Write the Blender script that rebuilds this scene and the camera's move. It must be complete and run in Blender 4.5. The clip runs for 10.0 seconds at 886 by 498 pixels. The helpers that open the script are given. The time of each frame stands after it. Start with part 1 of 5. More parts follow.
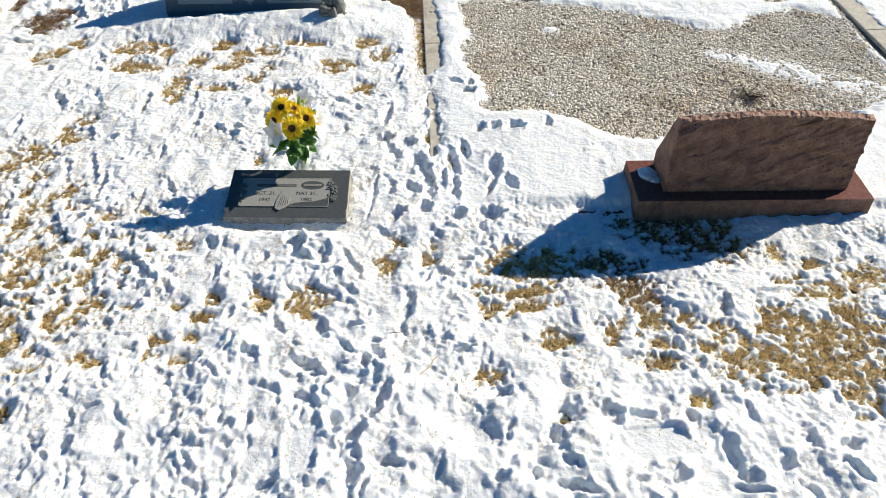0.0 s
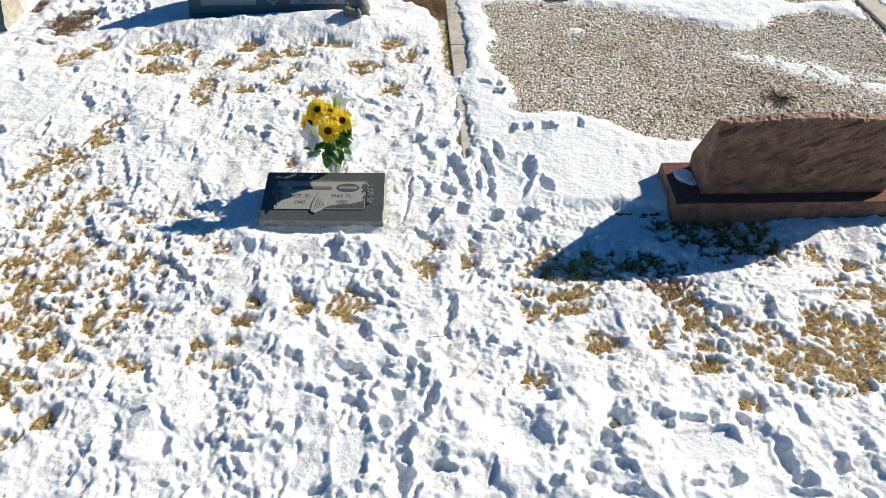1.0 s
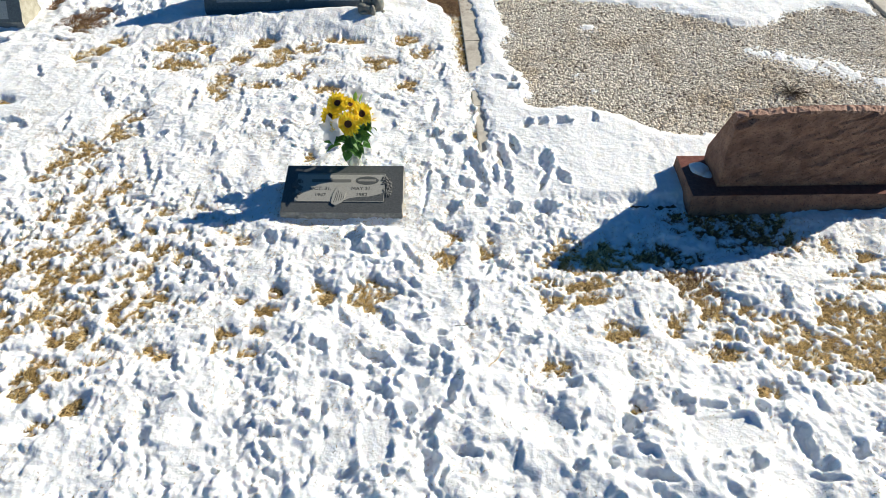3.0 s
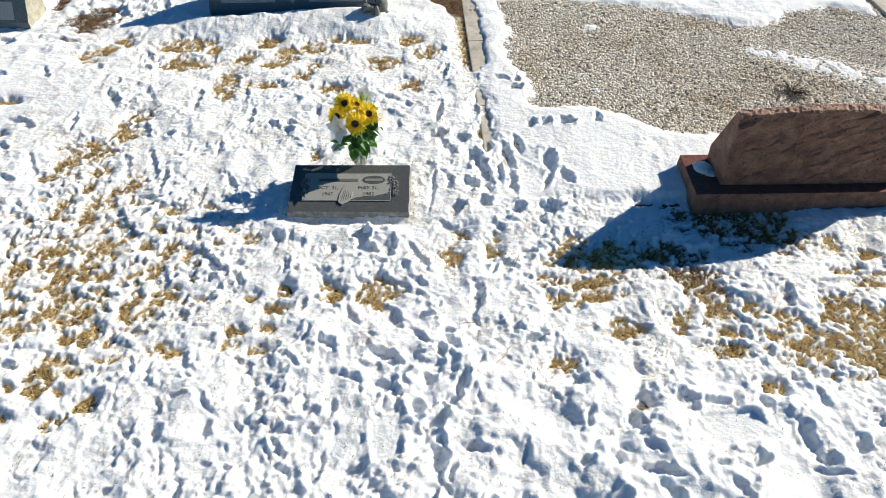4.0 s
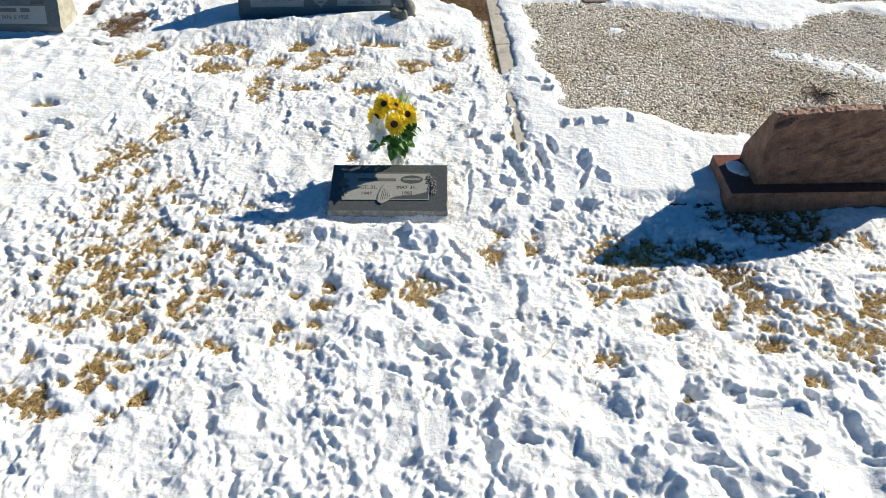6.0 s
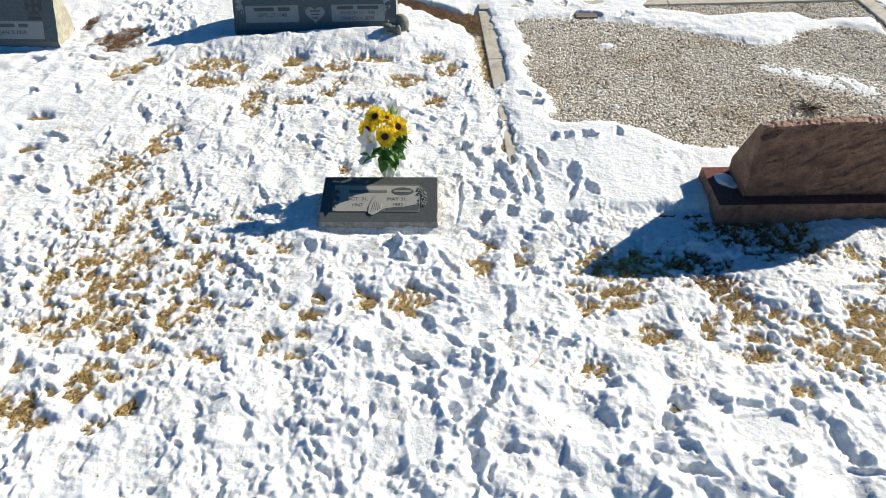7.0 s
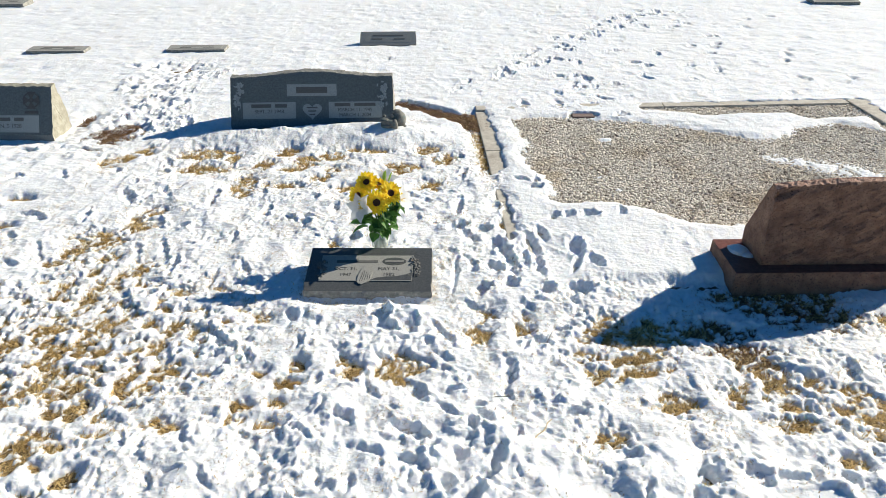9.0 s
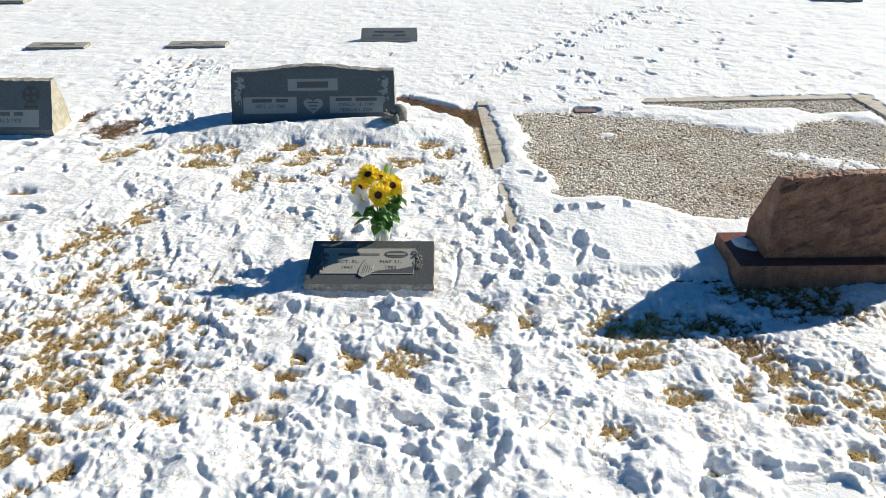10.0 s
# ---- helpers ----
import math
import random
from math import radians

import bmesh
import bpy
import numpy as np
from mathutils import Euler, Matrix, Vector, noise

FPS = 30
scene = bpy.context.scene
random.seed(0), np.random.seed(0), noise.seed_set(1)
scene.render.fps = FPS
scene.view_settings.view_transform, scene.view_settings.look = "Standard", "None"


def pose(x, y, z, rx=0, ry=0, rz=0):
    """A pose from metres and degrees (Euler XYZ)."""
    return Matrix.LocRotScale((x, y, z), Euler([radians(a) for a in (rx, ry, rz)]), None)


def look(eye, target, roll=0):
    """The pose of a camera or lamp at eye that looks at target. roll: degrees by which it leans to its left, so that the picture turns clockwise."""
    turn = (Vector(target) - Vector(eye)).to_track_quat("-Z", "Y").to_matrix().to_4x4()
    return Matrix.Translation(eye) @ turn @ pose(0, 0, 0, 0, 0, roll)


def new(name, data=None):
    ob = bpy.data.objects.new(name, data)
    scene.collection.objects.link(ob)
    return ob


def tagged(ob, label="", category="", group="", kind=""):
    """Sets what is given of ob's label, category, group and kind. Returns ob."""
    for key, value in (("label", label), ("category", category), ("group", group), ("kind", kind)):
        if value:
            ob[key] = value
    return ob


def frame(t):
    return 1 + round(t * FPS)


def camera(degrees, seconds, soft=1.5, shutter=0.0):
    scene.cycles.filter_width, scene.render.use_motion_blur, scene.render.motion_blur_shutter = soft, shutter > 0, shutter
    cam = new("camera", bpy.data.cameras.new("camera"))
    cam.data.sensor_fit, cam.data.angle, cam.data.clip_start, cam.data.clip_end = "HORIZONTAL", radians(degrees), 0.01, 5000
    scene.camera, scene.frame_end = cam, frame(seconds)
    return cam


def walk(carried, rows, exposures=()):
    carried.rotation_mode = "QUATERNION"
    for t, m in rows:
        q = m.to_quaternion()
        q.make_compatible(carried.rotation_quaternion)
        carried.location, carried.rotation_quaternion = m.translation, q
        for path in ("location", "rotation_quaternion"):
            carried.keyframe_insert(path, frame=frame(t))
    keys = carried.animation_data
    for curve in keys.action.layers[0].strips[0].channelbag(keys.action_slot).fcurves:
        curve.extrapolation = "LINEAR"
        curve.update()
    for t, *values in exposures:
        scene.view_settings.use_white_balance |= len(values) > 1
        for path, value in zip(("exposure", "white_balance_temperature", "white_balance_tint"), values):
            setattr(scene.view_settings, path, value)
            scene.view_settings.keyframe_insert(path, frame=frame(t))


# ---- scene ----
cam = camera(63.2, 10.0, soft=0.42)
PATH = [
    (0, (0.083, -0.008, 2.409), (0.049, 1.446, 1.036), -0.5),
    (0.5, (0.048, -0.003, 2.411), (0.018, 1.451, 1.038), -0.4),
    (1, (-0.115, 0.01, 2.411), (-0.142, 1.464, 1.037), -0.4),
    (1.5, (-0.188, 0.001, 2.405), (-0.217, 1.456, 1.033), -0.5),
    (2, (-0.18, -0.016, 2.404), (-0.211, 1.439, 1.032), -0.5),
    (2.5, (-0.192, -0.036, 2.399), (-0.223, 1.42, 1.028), -0.5),
    (2.7, (-0.193, -0.043, 2.400), (-0.224, 1.413, 1.029), -0.5),
    (3.8, (-0.235, -0.083, 2.427), (-0.263, 1.372, 1.055), -0.5),
    (4, (-0.24, -0.085, 2.427), (-0.267, 1.37, 1.055), -0.5),
    (4.5, (-0.406, -0.096, 2.433), (-0.432, 1.36, 1.062), -0.5),
    (5, (-0.465, -0.114, 2.439), (-0.492, 1.342, 1.068), -0.5),
    (5.5, (-0.454, -0.13, 2.435), (-0.484, 1.326, 1.065), -0.6),
    (5.7, (-0.447, -0.138, 2.434), (-0.477, 1.319, 1.065), -0.6),
    (6.8, (-0.380, -0.185, 2.426), (-0.412, 1.314, 1.104), -0.6),
    (7, (-0.375, -0.186, 2.423), (-0.407, 1.313, 1.099), -0.6),
    (7.2, (-0.366, -0.192, 2.301), (-0.397, 1.311, 0.983), -0.6),
    (7.5, (-0.362, -0.198, 2.077), (-0.392, 1.306, 0.759), -0.6),
    (8, (-0.343, -0.178, 1.984), (-0.377, 1.326, 0.666), -0.7),
    (8.2, (-0.345, -0.172, 1.975), (-0.377, 1.386, 0.722), -0.6),
    (8.4, (-0.343, -0.169, 1.974), (-0.377, 1.481, 0.843), -0.5),
    (8.5, (-0.342, -0.169, 1.976), (-0.377, 1.518, 0.903), -0.5),
    (8.6, (-0.342, -0.171, 1.966), (-0.376, 1.543, 0.938), -0.5),
    (9, (-0.353, -0.19, 1.931), (-0.386, 1.55, 0.944), -0.4),
    (9.5, (-0.36, -0.191, 1.906), (-0.394, 1.549, 0.919), -0.4),
    (10, (-0.362, -0.185, 1.886), (-0.396, 1.555, 0.9), -0.4),
]
walk(cam, [(t, look(eye, target, roll)) for t, eye, target, roll in PATH], exposures=[(0, 0.60, 5780, 6), (10, 0.60, 5780, 6)])

# ---- light ----
SUN_ELEVATION, SUN_TURN = 27.4, 60.6          # degrees; turn is from +y towards +x
world = bpy.data.worlds.new("clear_winter_sky")
scene.world = world
world.use_nodes = True
_n = world.node_tree.nodes
_sky = _n.new("ShaderNodeTexSky")
_sky.sky_type, _sky.sun_disc = "NISHITA", False
_sky.sun_elevation, _sky.sun_rotation = radians(SUN_ELEVATION), radians(SUN_TURN)
_sky.altitude, _sky.air_density, _sky.dust_density, _sky.ozone_density = 1800, 1.0, 0.0, 0.5
_deep = _n.new("ShaderNodeHueSaturation")
_deep.inputs["Saturation"].default_value = 1.38
world.node_tree.links.new(_sky.outputs[0], _deep.inputs["Color"])
world.node_tree.links.new(_deep.outputs[0], _n["Background"].inputs[0])
_n["Background"].inputs[1].default_value = 0.046
sun_data = bpy.data.lights.new("sun", "SUN")
sun_data.energy, sun_data.angle, sun_data.color = 5.0, radians(0.5), (1.0, 0.85, 0.645)
sun = new("sun", sun_data)
_to_sun = Vector((math.sin(radians(SUN_TURN)) * math.cos(radians(SUN_ELEVATION)),
                  math.cos(radians(SUN_TURN)) * math.cos(radians(SUN_ELEVATION)), math.sin(radians(SUN_ELEVATION))))
sun.matrix_world = look(_to_sun * 30, (0, 0, 0))


# ---- materials ----
def material(name, low, high, scale=40.0, rough=0.8, bump=0.0, bump_scale=200.0, speckle=None, stain=None, metal=0.0, bump2=None,
             per_piece=0.0, island=False, translucent=0.0, specular=0.5):
    """Two-scale procedural surface: low to high by noise, optional fine speckle and broad stains, bump in metres."""
    m = bpy.data.materials.new(name)
    m.use_nodes = True
    nt = m.node_tree
    bsdf = nt.nodes["Principled BSDF"]
    co = nt.nodes.new("ShaderNodeTexCoord").outputs["Object"]

    def tex(sc, detail=4.0, rgh=0.6):
        t = nt.nodes.new("ShaderNodeTexNoise")
        t.inputs["Scale"].default_value, t.inputs["Detail"].default_value, t.inputs["Roughness"].default_value = sc, detail, rgh
        nt.links.new(co, t.inputs["Vector"])
        return t.outputs["Fac"]

    def ramp(fac, a, b, lo, hi):
        r = nt.nodes.new("ShaderNodeValToRGB")
        r.color_ramp.elements[0].position, r.color_ramp.elements[1].position = lo, hi
        r.color_ramp.elements[0].color, r.color_ramp.elements[1].color = (*a, 1), (*b, 1)
        nt.links.new(fac, r.inputs[0])
        return r.outputs[0]

    def mix(kind, fac, a, b):
        x = nt.nodes.new("ShaderNodeMix")
        x.data_type, x.blend_type = "RGBA", kind
        for sock, val in ((x.inputs[0], fac), (x.inputs[6], a), (x.inputs[7], b)):
            if hasattr(val, "is_linked"):
                nt.links.new(val, sock)
            else:
                sock.default_value = val
        return x.outputs[2]

    col = ramp(tex(scale), low, high, 0.32, 0.68)
    if speckle:
        tint, sp_scale, lo, hi = speckle
        v = ramp(tex(sp_scale, 2.0, 0.7), (0, 0, 0), (1, 1, 1), lo, hi)
        col = mix("MIX", v, col, (*tint, 1))
    if stain:
        tint, st_scale, lo, hi = stain
        v = ramp(tex(st_scale, 6.0, 0.65), (0, 0, 0), (1, 1, 1), lo, hi)
        col = mix("MIX", v, col, (*tint, 1))
    if per_piece:
        if island:
            rnd = nt.nodes.new("ShaderNodeNewGeometry").outputs["Random Per Island"]
        else:
            rnd = nt.nodes.new("ShaderNodeObjectInfo").outputs["Random"]
        v = ramp(rnd, (1 - per_piece,) * 3, (1 + per_piece,) * 3, 0.0, 1.0)
        col = mix("MULTIPLY", 1.0, col, v)
    nt.links.new(col, bsdf.inputs["Base Color"])
    bsdf.inputs["Roughness"].default_value, bsdf.inputs["Metallic"].default_value = rough, metal
    bsdf.inputs["Specular IOR Level"].default_value = specular
    if bump:
        b = nt.nodes.new("ShaderNodeBump")
        b.inputs["Strength"].default_value, b.inputs["Distance"].default_value = 1.0, bump
        nt.links.new(tex(bump_scale, 5.0, 0.65), b.inputs["Height"])
        if bump2:
            b2 = nt.nodes.new("ShaderNodeBump")
            b2.inputs["Strength"].default_value, b2.inputs["Distance"].default_value = 1.0, bump2[0]
            nt.links.new(tex(bump2[1], 4.0, 0.6), b2.inputs["Height"])
            nt.links.new(b2.outputs[0], b.inputs["Normal"])
        nt.links.new(b.outputs[0], bsdf.inputs["Normal"])
    if translucent:
        tr = nt.nodes.new("ShaderNodeBsdfTranslucent")
        nt.links.new(col, tr.inputs[0])
        ms = nt.nodes.new("ShaderNodeMixShader")
        ms.inputs[0].default_value = translucent
        nt.links.new(bsdf.outputs[0], ms.inputs[1])
        nt.links.new(tr.outputs[0], ms.inputs[2])
        nt.links.new(ms.outputs[0], nt.nodes["Material Output"].inputs[0])
    return m


SNOW = material("snow", (0.83, 0.85, 0.88), (0.90, 0.91, 0.92), 25, 0.65, 0.0012, 125, specular=0.3, bump2=(0.0042, 55),
                stain=((0.74, 0.70, 0.63), 9, 0.60, 0.80))
_deep_snow = SNOW.node_tree.nodes["Principled BSDF"]
_dimple, _dimple_bump = SNOW.node_tree.nodes.new("ShaderNodeTexNoise"), SNOW.node_tree.nodes.new("ShaderNodeBump")
_dimple.inputs["Scale"].default_value, _dimple.inputs["Detail"].default_value = 17, 3
_dimple_bump.inputs["Distance"].default_value = 0.006
SNOW.node_tree.links.new(SNOW.node_tree.nodes["Texture Coordinate"].outputs["Object"], _dimple.inputs["Vector"])
SNOW.node_tree.links.new(_dimple.outputs["Fac"], _dimple_bump.inputs["Height"])
SNOW.node_tree.links.new(_dimple_bump.outputs[0], SNOW.node_tree.nodes["Bump.001"].inputs["Normal"])
_deep_snow.inputs["Subsurface Weight"].default_value = 0.65
_deep_snow.inputs["Subsurface Radius"].default_value = (0.9, 1.0, 1.15)
_deep_snow.inputs["Subsurface Scale"].default_value = 0.014
SOIL = material("dead_turf_soil", (0.07, 0.048, 0.025), (0.22, 0.155, 0.075), 60, 0.95, 0.006, 120,
                stain=((0.10, 0.065, 0.04), 6, 0.55, 0.70))
STRAW = material("straw_grass", (0.53, 0.36, 0.12), (0.86, 0.67, 0.31), 9, 0.7, per_piece=0.34, island=True, translucent=0.25)
DEBRIS = material("straw_bits", (0.20, 0.135, 0.06), (0.58, 0.43, 0.20), 15, 0.85, per_piece=0.6, island=True)
# litter brown, which also deepens the grass in the red stone's shadow
LITTER_AND_SHADED_GRASS = material("leaf_litter", (0.10, 0.05, 0.025), (0.26, 0.15, 0.07), 15, 0.85, per_piece=0.4, island=True)
PEBBLE = material("crushed_gravel", (0.80, 0.725, 0.60), (0.92, 0.865, 0.77), 70, 0.9, per_piece=0.10, island=True, stain=((0.60, 0.48, 0.31), 1.9, 0.50, 0.72))
DARK_PEBBLE = material("dark_crushed_gravel", (0.22, 0.185, 0.14), (0.42, 0.36, 0.28), 70, 0.9, per_piece=0.3, island=True)
GRAVEL_BED = material("gravel_bed", (0.19, 0.165, 0.125), (0.33, 0.285, 0.22), 120, 0.95, 0.006, 110)
CONCRETE = material("weathered_concrete", (0.46, 0.42, 0.355), (0.62, 0.58, 0.50), 20, 0.9, 0.0012, 260,
                    speckle=((0.30, 0.27, 0.23), 220, 0.60, 0.72), stain=((0.34, 0.30, 0.25), 7, 0.56, 0.74))
RED_ROCK = material("rough_red_granite", (0.150, 0.080, 0.053), (0.290, 0.170, 0.113), 14, 0.85, 0.006, 150, bump2=(0.010, 38),
                    speckle=((0.075, 0.045, 0.034), 125, 0.57, 0.66), stain=((0.075, 0.048, 0.036), 24, 0.62, 0.68))
RED_CHIP = material("chipped_red_granite", (0.34, 0.19, 0.13), (0.52, 0.33, 0.24), 30, 0.85, 0.004, 120,
                    speckle=((0.15, 0.09, 0.07), 260, 0.60, 0.72))
RED_POLISH = material("polished_red_granite", (0.135, 0.055, 0.043), (0.225, 0.10, 0.076), 60, 0.4, specular=0.12,
                      speckle=((0.10, 0.05, 0.045), 330, 0.56, 0.66))
GREY_POLISH = material("polished_grey_granite", (0.060, 0.064, 0.066), (0.12, 0.125, 0.125), 120, 0.3,
                       speckle=((0.21, 0.215, 0.215), 420, 0.60, 0.70))
GREY_FROST = material("frosted_grey_granite", (0.30, 0.295, 0.27), (0.40, 0.39, 0.355), 130, 0.75,
                      speckle=((0.20, 0.20, 0.185), 420, 0.56, 0.70))
GREY_ROCK = material("rough_grey_granite", (0.19, 0.185, 0.165), (0.38, 0.365, 0.32), 35, 0.85, 0.005, 120,
                     speckle=((0.40, 0.39, 0.35), 300, 0.62, 0.74))
BLUE_POLISH = material("polished_blue_grey_granite", (0.092, 0.105, 0.106), (0.160, 0.177, 0.175), 90, 0.3,
                       speckle=((0.16, 0.19, 0.20), 330, 0.60, 0.72))
BLUE_FROST = material("frosted_blue_grey_granite", (0.27, 0.30, 0.305), (0.38, 0.41, 0.41), 110, 0.75,
                      speckle=((0.13, 0.155, 0.165), 360, 0.58, 0.70))
BLUE_STEEL = material("steeled_blue_grey_granite", (0.11, 0.125, 0.13), (0.17, 0.19, 0.195), 80, 0.7,
                      speckle=((0.08, 0.09, 0.095), 300, 0.58, 0.70))
CREAM_ROCK = material("weathered_pale_granite", (0.29, 0.27, 0.205), (0.45, 0.425, 0.345), 18, 0.85, 0.004, 80,
                      speckle=((0.25, 0.23, 0.17), 200, 0.60, 0.72))
ENGRAVED = material("engraved_letters", (0.07, 0.07, 0.067), (0.12, 0.12, 0.114), 200, 0.8)
CARVED_DARK = material("shallow_engraving", (0.10, 0.10, 0.095), (0.16, 0.16, 0.15), 200, 0.8)
CARVED = material("carved_relief", (0.19, 0.19, 0.175), (0.30, 0.295, 0.27), 160, 0.8)
BRICK = material("red_brown_plaque", (0.15, 0.10, 0.085), (0.27, 0.20, 0.17), 60, 0.8, 0.001, 300)
ORNAMENT = material("weathered_cast_stone", (0.12, 0.12, 0.105), (0.26, 0.25, 0.22), 45, 0.85, 0.002, 160,
                    stain=((0.10, 0.15, 0.15), 25, 0.50, 0.70))
PETAL_GOLD = material("sunflower_petal", (0.90, 0.66, 0.012), (0.96, 0.84, 0.07), 60, 0.6, per_piece=0.12, translucent=0.5)
DISC_BROWN = material("sunflower_disc", (0.035, 0.014, 0.006), (0.11, 0.045, 0.016), 300, 0.85, 0.002, 500)
PETAL_WHITE = material("lily_petal", (0.84, 0.83, 0.83), (0.92, 0.91, 0.90), 40, 0.6, translucent=0.4)
POLLEN = material("lily_throat", (0.75, 0.55, 0.10), (0.85, 0.68, 0.22), 200, 0.7)
LEAF = material("cloth_leaf", (0.06, 0.17, 0.03), (0.14, 0.29, 0.06), 50, 0.5, per_piece=0.35, translucent=0.35)
LEAF_PALE = material("pale_leaf_tip", (0.22, 0.38, 0.05), (0.34, 0.50, 0.09), 60, 0.6, translucent=0.3)
TWIG = material("dry_twig", (0.05, 0.035, 0.025), (0.12, 0.085, 0.06), 60, 0.9)

VASE = material("vase_glass", (0.80, 0.86, 0.80), (0.93, 0.95, 0.92), 30, 0.10, stain=((0.55, 0.62, 0.52), 22, 0.50, 0.66))
VASE.node_tree.nodes["Principled BSDF"].inputs["Transmission Weight"].default_value = 0.5
VASE.node_tree.nodes["Principled BSDF"].inputs["IOR"].default_value = 1.40


# ---- helpers ----
def mesh_object(name, bm, mat, parent=None, label="", smooth=False):
    me = bpy.data.meshes.new(name)
    bm.to_mesh(me)
    bm.free()
    for p in me.polygons:
        p.use_smooth = smooth
    for one in (mat if isinstance(mat, (list, tuple)) else [mat]):
        me.materials.append(one)
    ob = new(name, me)
    if parent:
        ob.parent = parent
    if label:
        ob["label"] = label
    return ob


def part(name, bm, mat, parent, label="", smooth=False):
    return mesh_object(name, bm, mat, parent, label, smooth)


def thing(name, m, label, category, group="", kind=""):
    ob = new(name)
    ob.matrix_world = m
    ob.empty_display_size = 0.1
    return tagged(ob, label, category, group, kind)


def array_mesh(name, verts, faces, mat, smooth=False):
    """A mesh object from numpy arrays of vertices and equal-sided faces."""
    me = bpy.data.meshes.new(name)
    k = faces.shape[1]
    me.vertices.add(len(verts))
    me.vertices.foreach_set("co", np.ascontiguousarray(verts, dtype=np.float32).ravel())
    me.loops.add(faces.size)
    me.loops.foreach_set("vertex_index", np.ascontiguousarray(faces, dtype=np.int32).ravel())
    me.polygons.add(len(faces))
    me.polygons.foreach_set("loop_start", np.arange(0, faces.size, k, dtype=np.int32))
    me.polygons.foreach_set("use_smooth", np.full(len(faces), smooth))
    me.update(calc_edges=True)
    me.materials.append(mat)
    return new(name, me)


def lattice(x, y, seed):
    """Gradient noise of two numpy arrays, about -1 to 1."""
    xi, yi = np.floor(x).astype(np.int64), np.floor(y).astype(np.int64)
    fx, fy = x - xi, y - yi
    u, v = fx * fx * fx * (fx * (fx * 6 - 15) + 10), fy * fy * fy * (fy * (fy * 6 - 15) + 10)

    def grad(ix, iy, dx, dy):
        k = (ix * 374761393 + iy * 668265263 + seed * 1442695041) & 0xFFFFFFFF
        k = ((k ^ (k >> 13)) * 1274126177) & 0xFFFFFFFF
        a = (k ^ (k >> 16)) % 4096 * (2 * np.pi / 4096)
        return np.cos(a) * dx + np.sin(a) * dy

    a = grad(xi, yi, fx, fy) * (1 - u) + grad(xi + 1, yi, fx - 1, fy) * u
    b = grad(xi, yi + 1, fx, fy - 1) * (1 - u) + grad(xi + 1, yi + 1, fx - 1, fy - 1) * u
    return (a * (1 - v) + b * v) * 1.5


def fbm(x, y, size, octaves, seed, gain=0.5):
    out, amp, total = 0.0, 1.0, 0.0
    for o in range(octaves):
        f = 2.03 ** o / size
        out = out + amp * lattice(x * f + 17.3 * o, y * f - 9.1 * o, seed + o)
        total += amp
        amp *= gain
    return out / total


def clods(x, y, size, seed, share=0.7):
    """Loose rounded lumps of mixed size with creases between them, 0 to 1."""
    u, v = x / size, y / size
    xi, yi = np.floor(u).astype(np.int64), np.floor(v).astype(np.int64)
    out = np.zeros_like(u)
    for dx in (-1, 0, 1):
        for dy in (-1, 0, 1):
            k = ((xi + dx) * 374761393 + (yi + dy) * 668265263 + seed * 1442695041) & 0xFFFFFFFF
            k = ((k ^ (k >> 13)) * 1274126177) & 0xFFFFFFFF
            k = k ^ (k >> 16)
            px, py = xi + dx + (k % 251) / 251.0, yi + dy + (k // 251 % 251) / 251.0
            tall = (k // 63001 % 251) / 251.0
            r = 0.45 + 0.45 * (k // 977 % 17) / 17.0
            d = 1 - ((u - px) ** 2 + (v - py) ** 2) / (r * r)
            out = np.maximum(out, np.where(tall < share, np.sqrt(np.maximum(d, 0)) * (0.35 + 0.65 * tall / share), 0))
    return out


def smooth_step(a, b, v):
    t = np.clip((v - a) / (b - a), 0, 1)
    return t * t * (3 - 2 * t)


def segment_distance(x, y, x0, y0, x1, y1):
    dx, dy = x1 - x0, y1 - y0
    t = np.clip(((x - x0) * dx + (y - y0) * dy) / (dx * dx + dy * dy), 0, 1)
    return np.hypot(x - x0 - t * dx, y - y0 - t * dy)


def inside_distance(x, y, corners):
    """Signed distance to a polygon, positive inside."""
    d, odd = np.full(np.shape(x), 1e9), np.zeros(np.shape(x), bool)
    for (x0, y0), (x1, y1) in zip(corners, corners[1:] + corners[:1]):
        d = np.minimum(d, segment_distance(x, y, x0, y0, x1, y1))
        cross = (y0 > y) != (y1 > y)
        odd ^= cross & (x < (x1 - x0) * (y - y0) / (y1 - y0 + 1e-12) + x0)
    return np.where(odd, d, -d)


# ---- ground ----
def steps(*spans):
    """Grid lines: (start, end, first step, last step) spans joined."""
    out = [spans[0][0]]
    for a, b, s0, s1 in spans:
        v = a
        while v < b - 1e-6:
            v = min(b, v + s0 + (s1 - s0) * (v - a) / (b - a))
            out.append(v)
    return np.array(out)


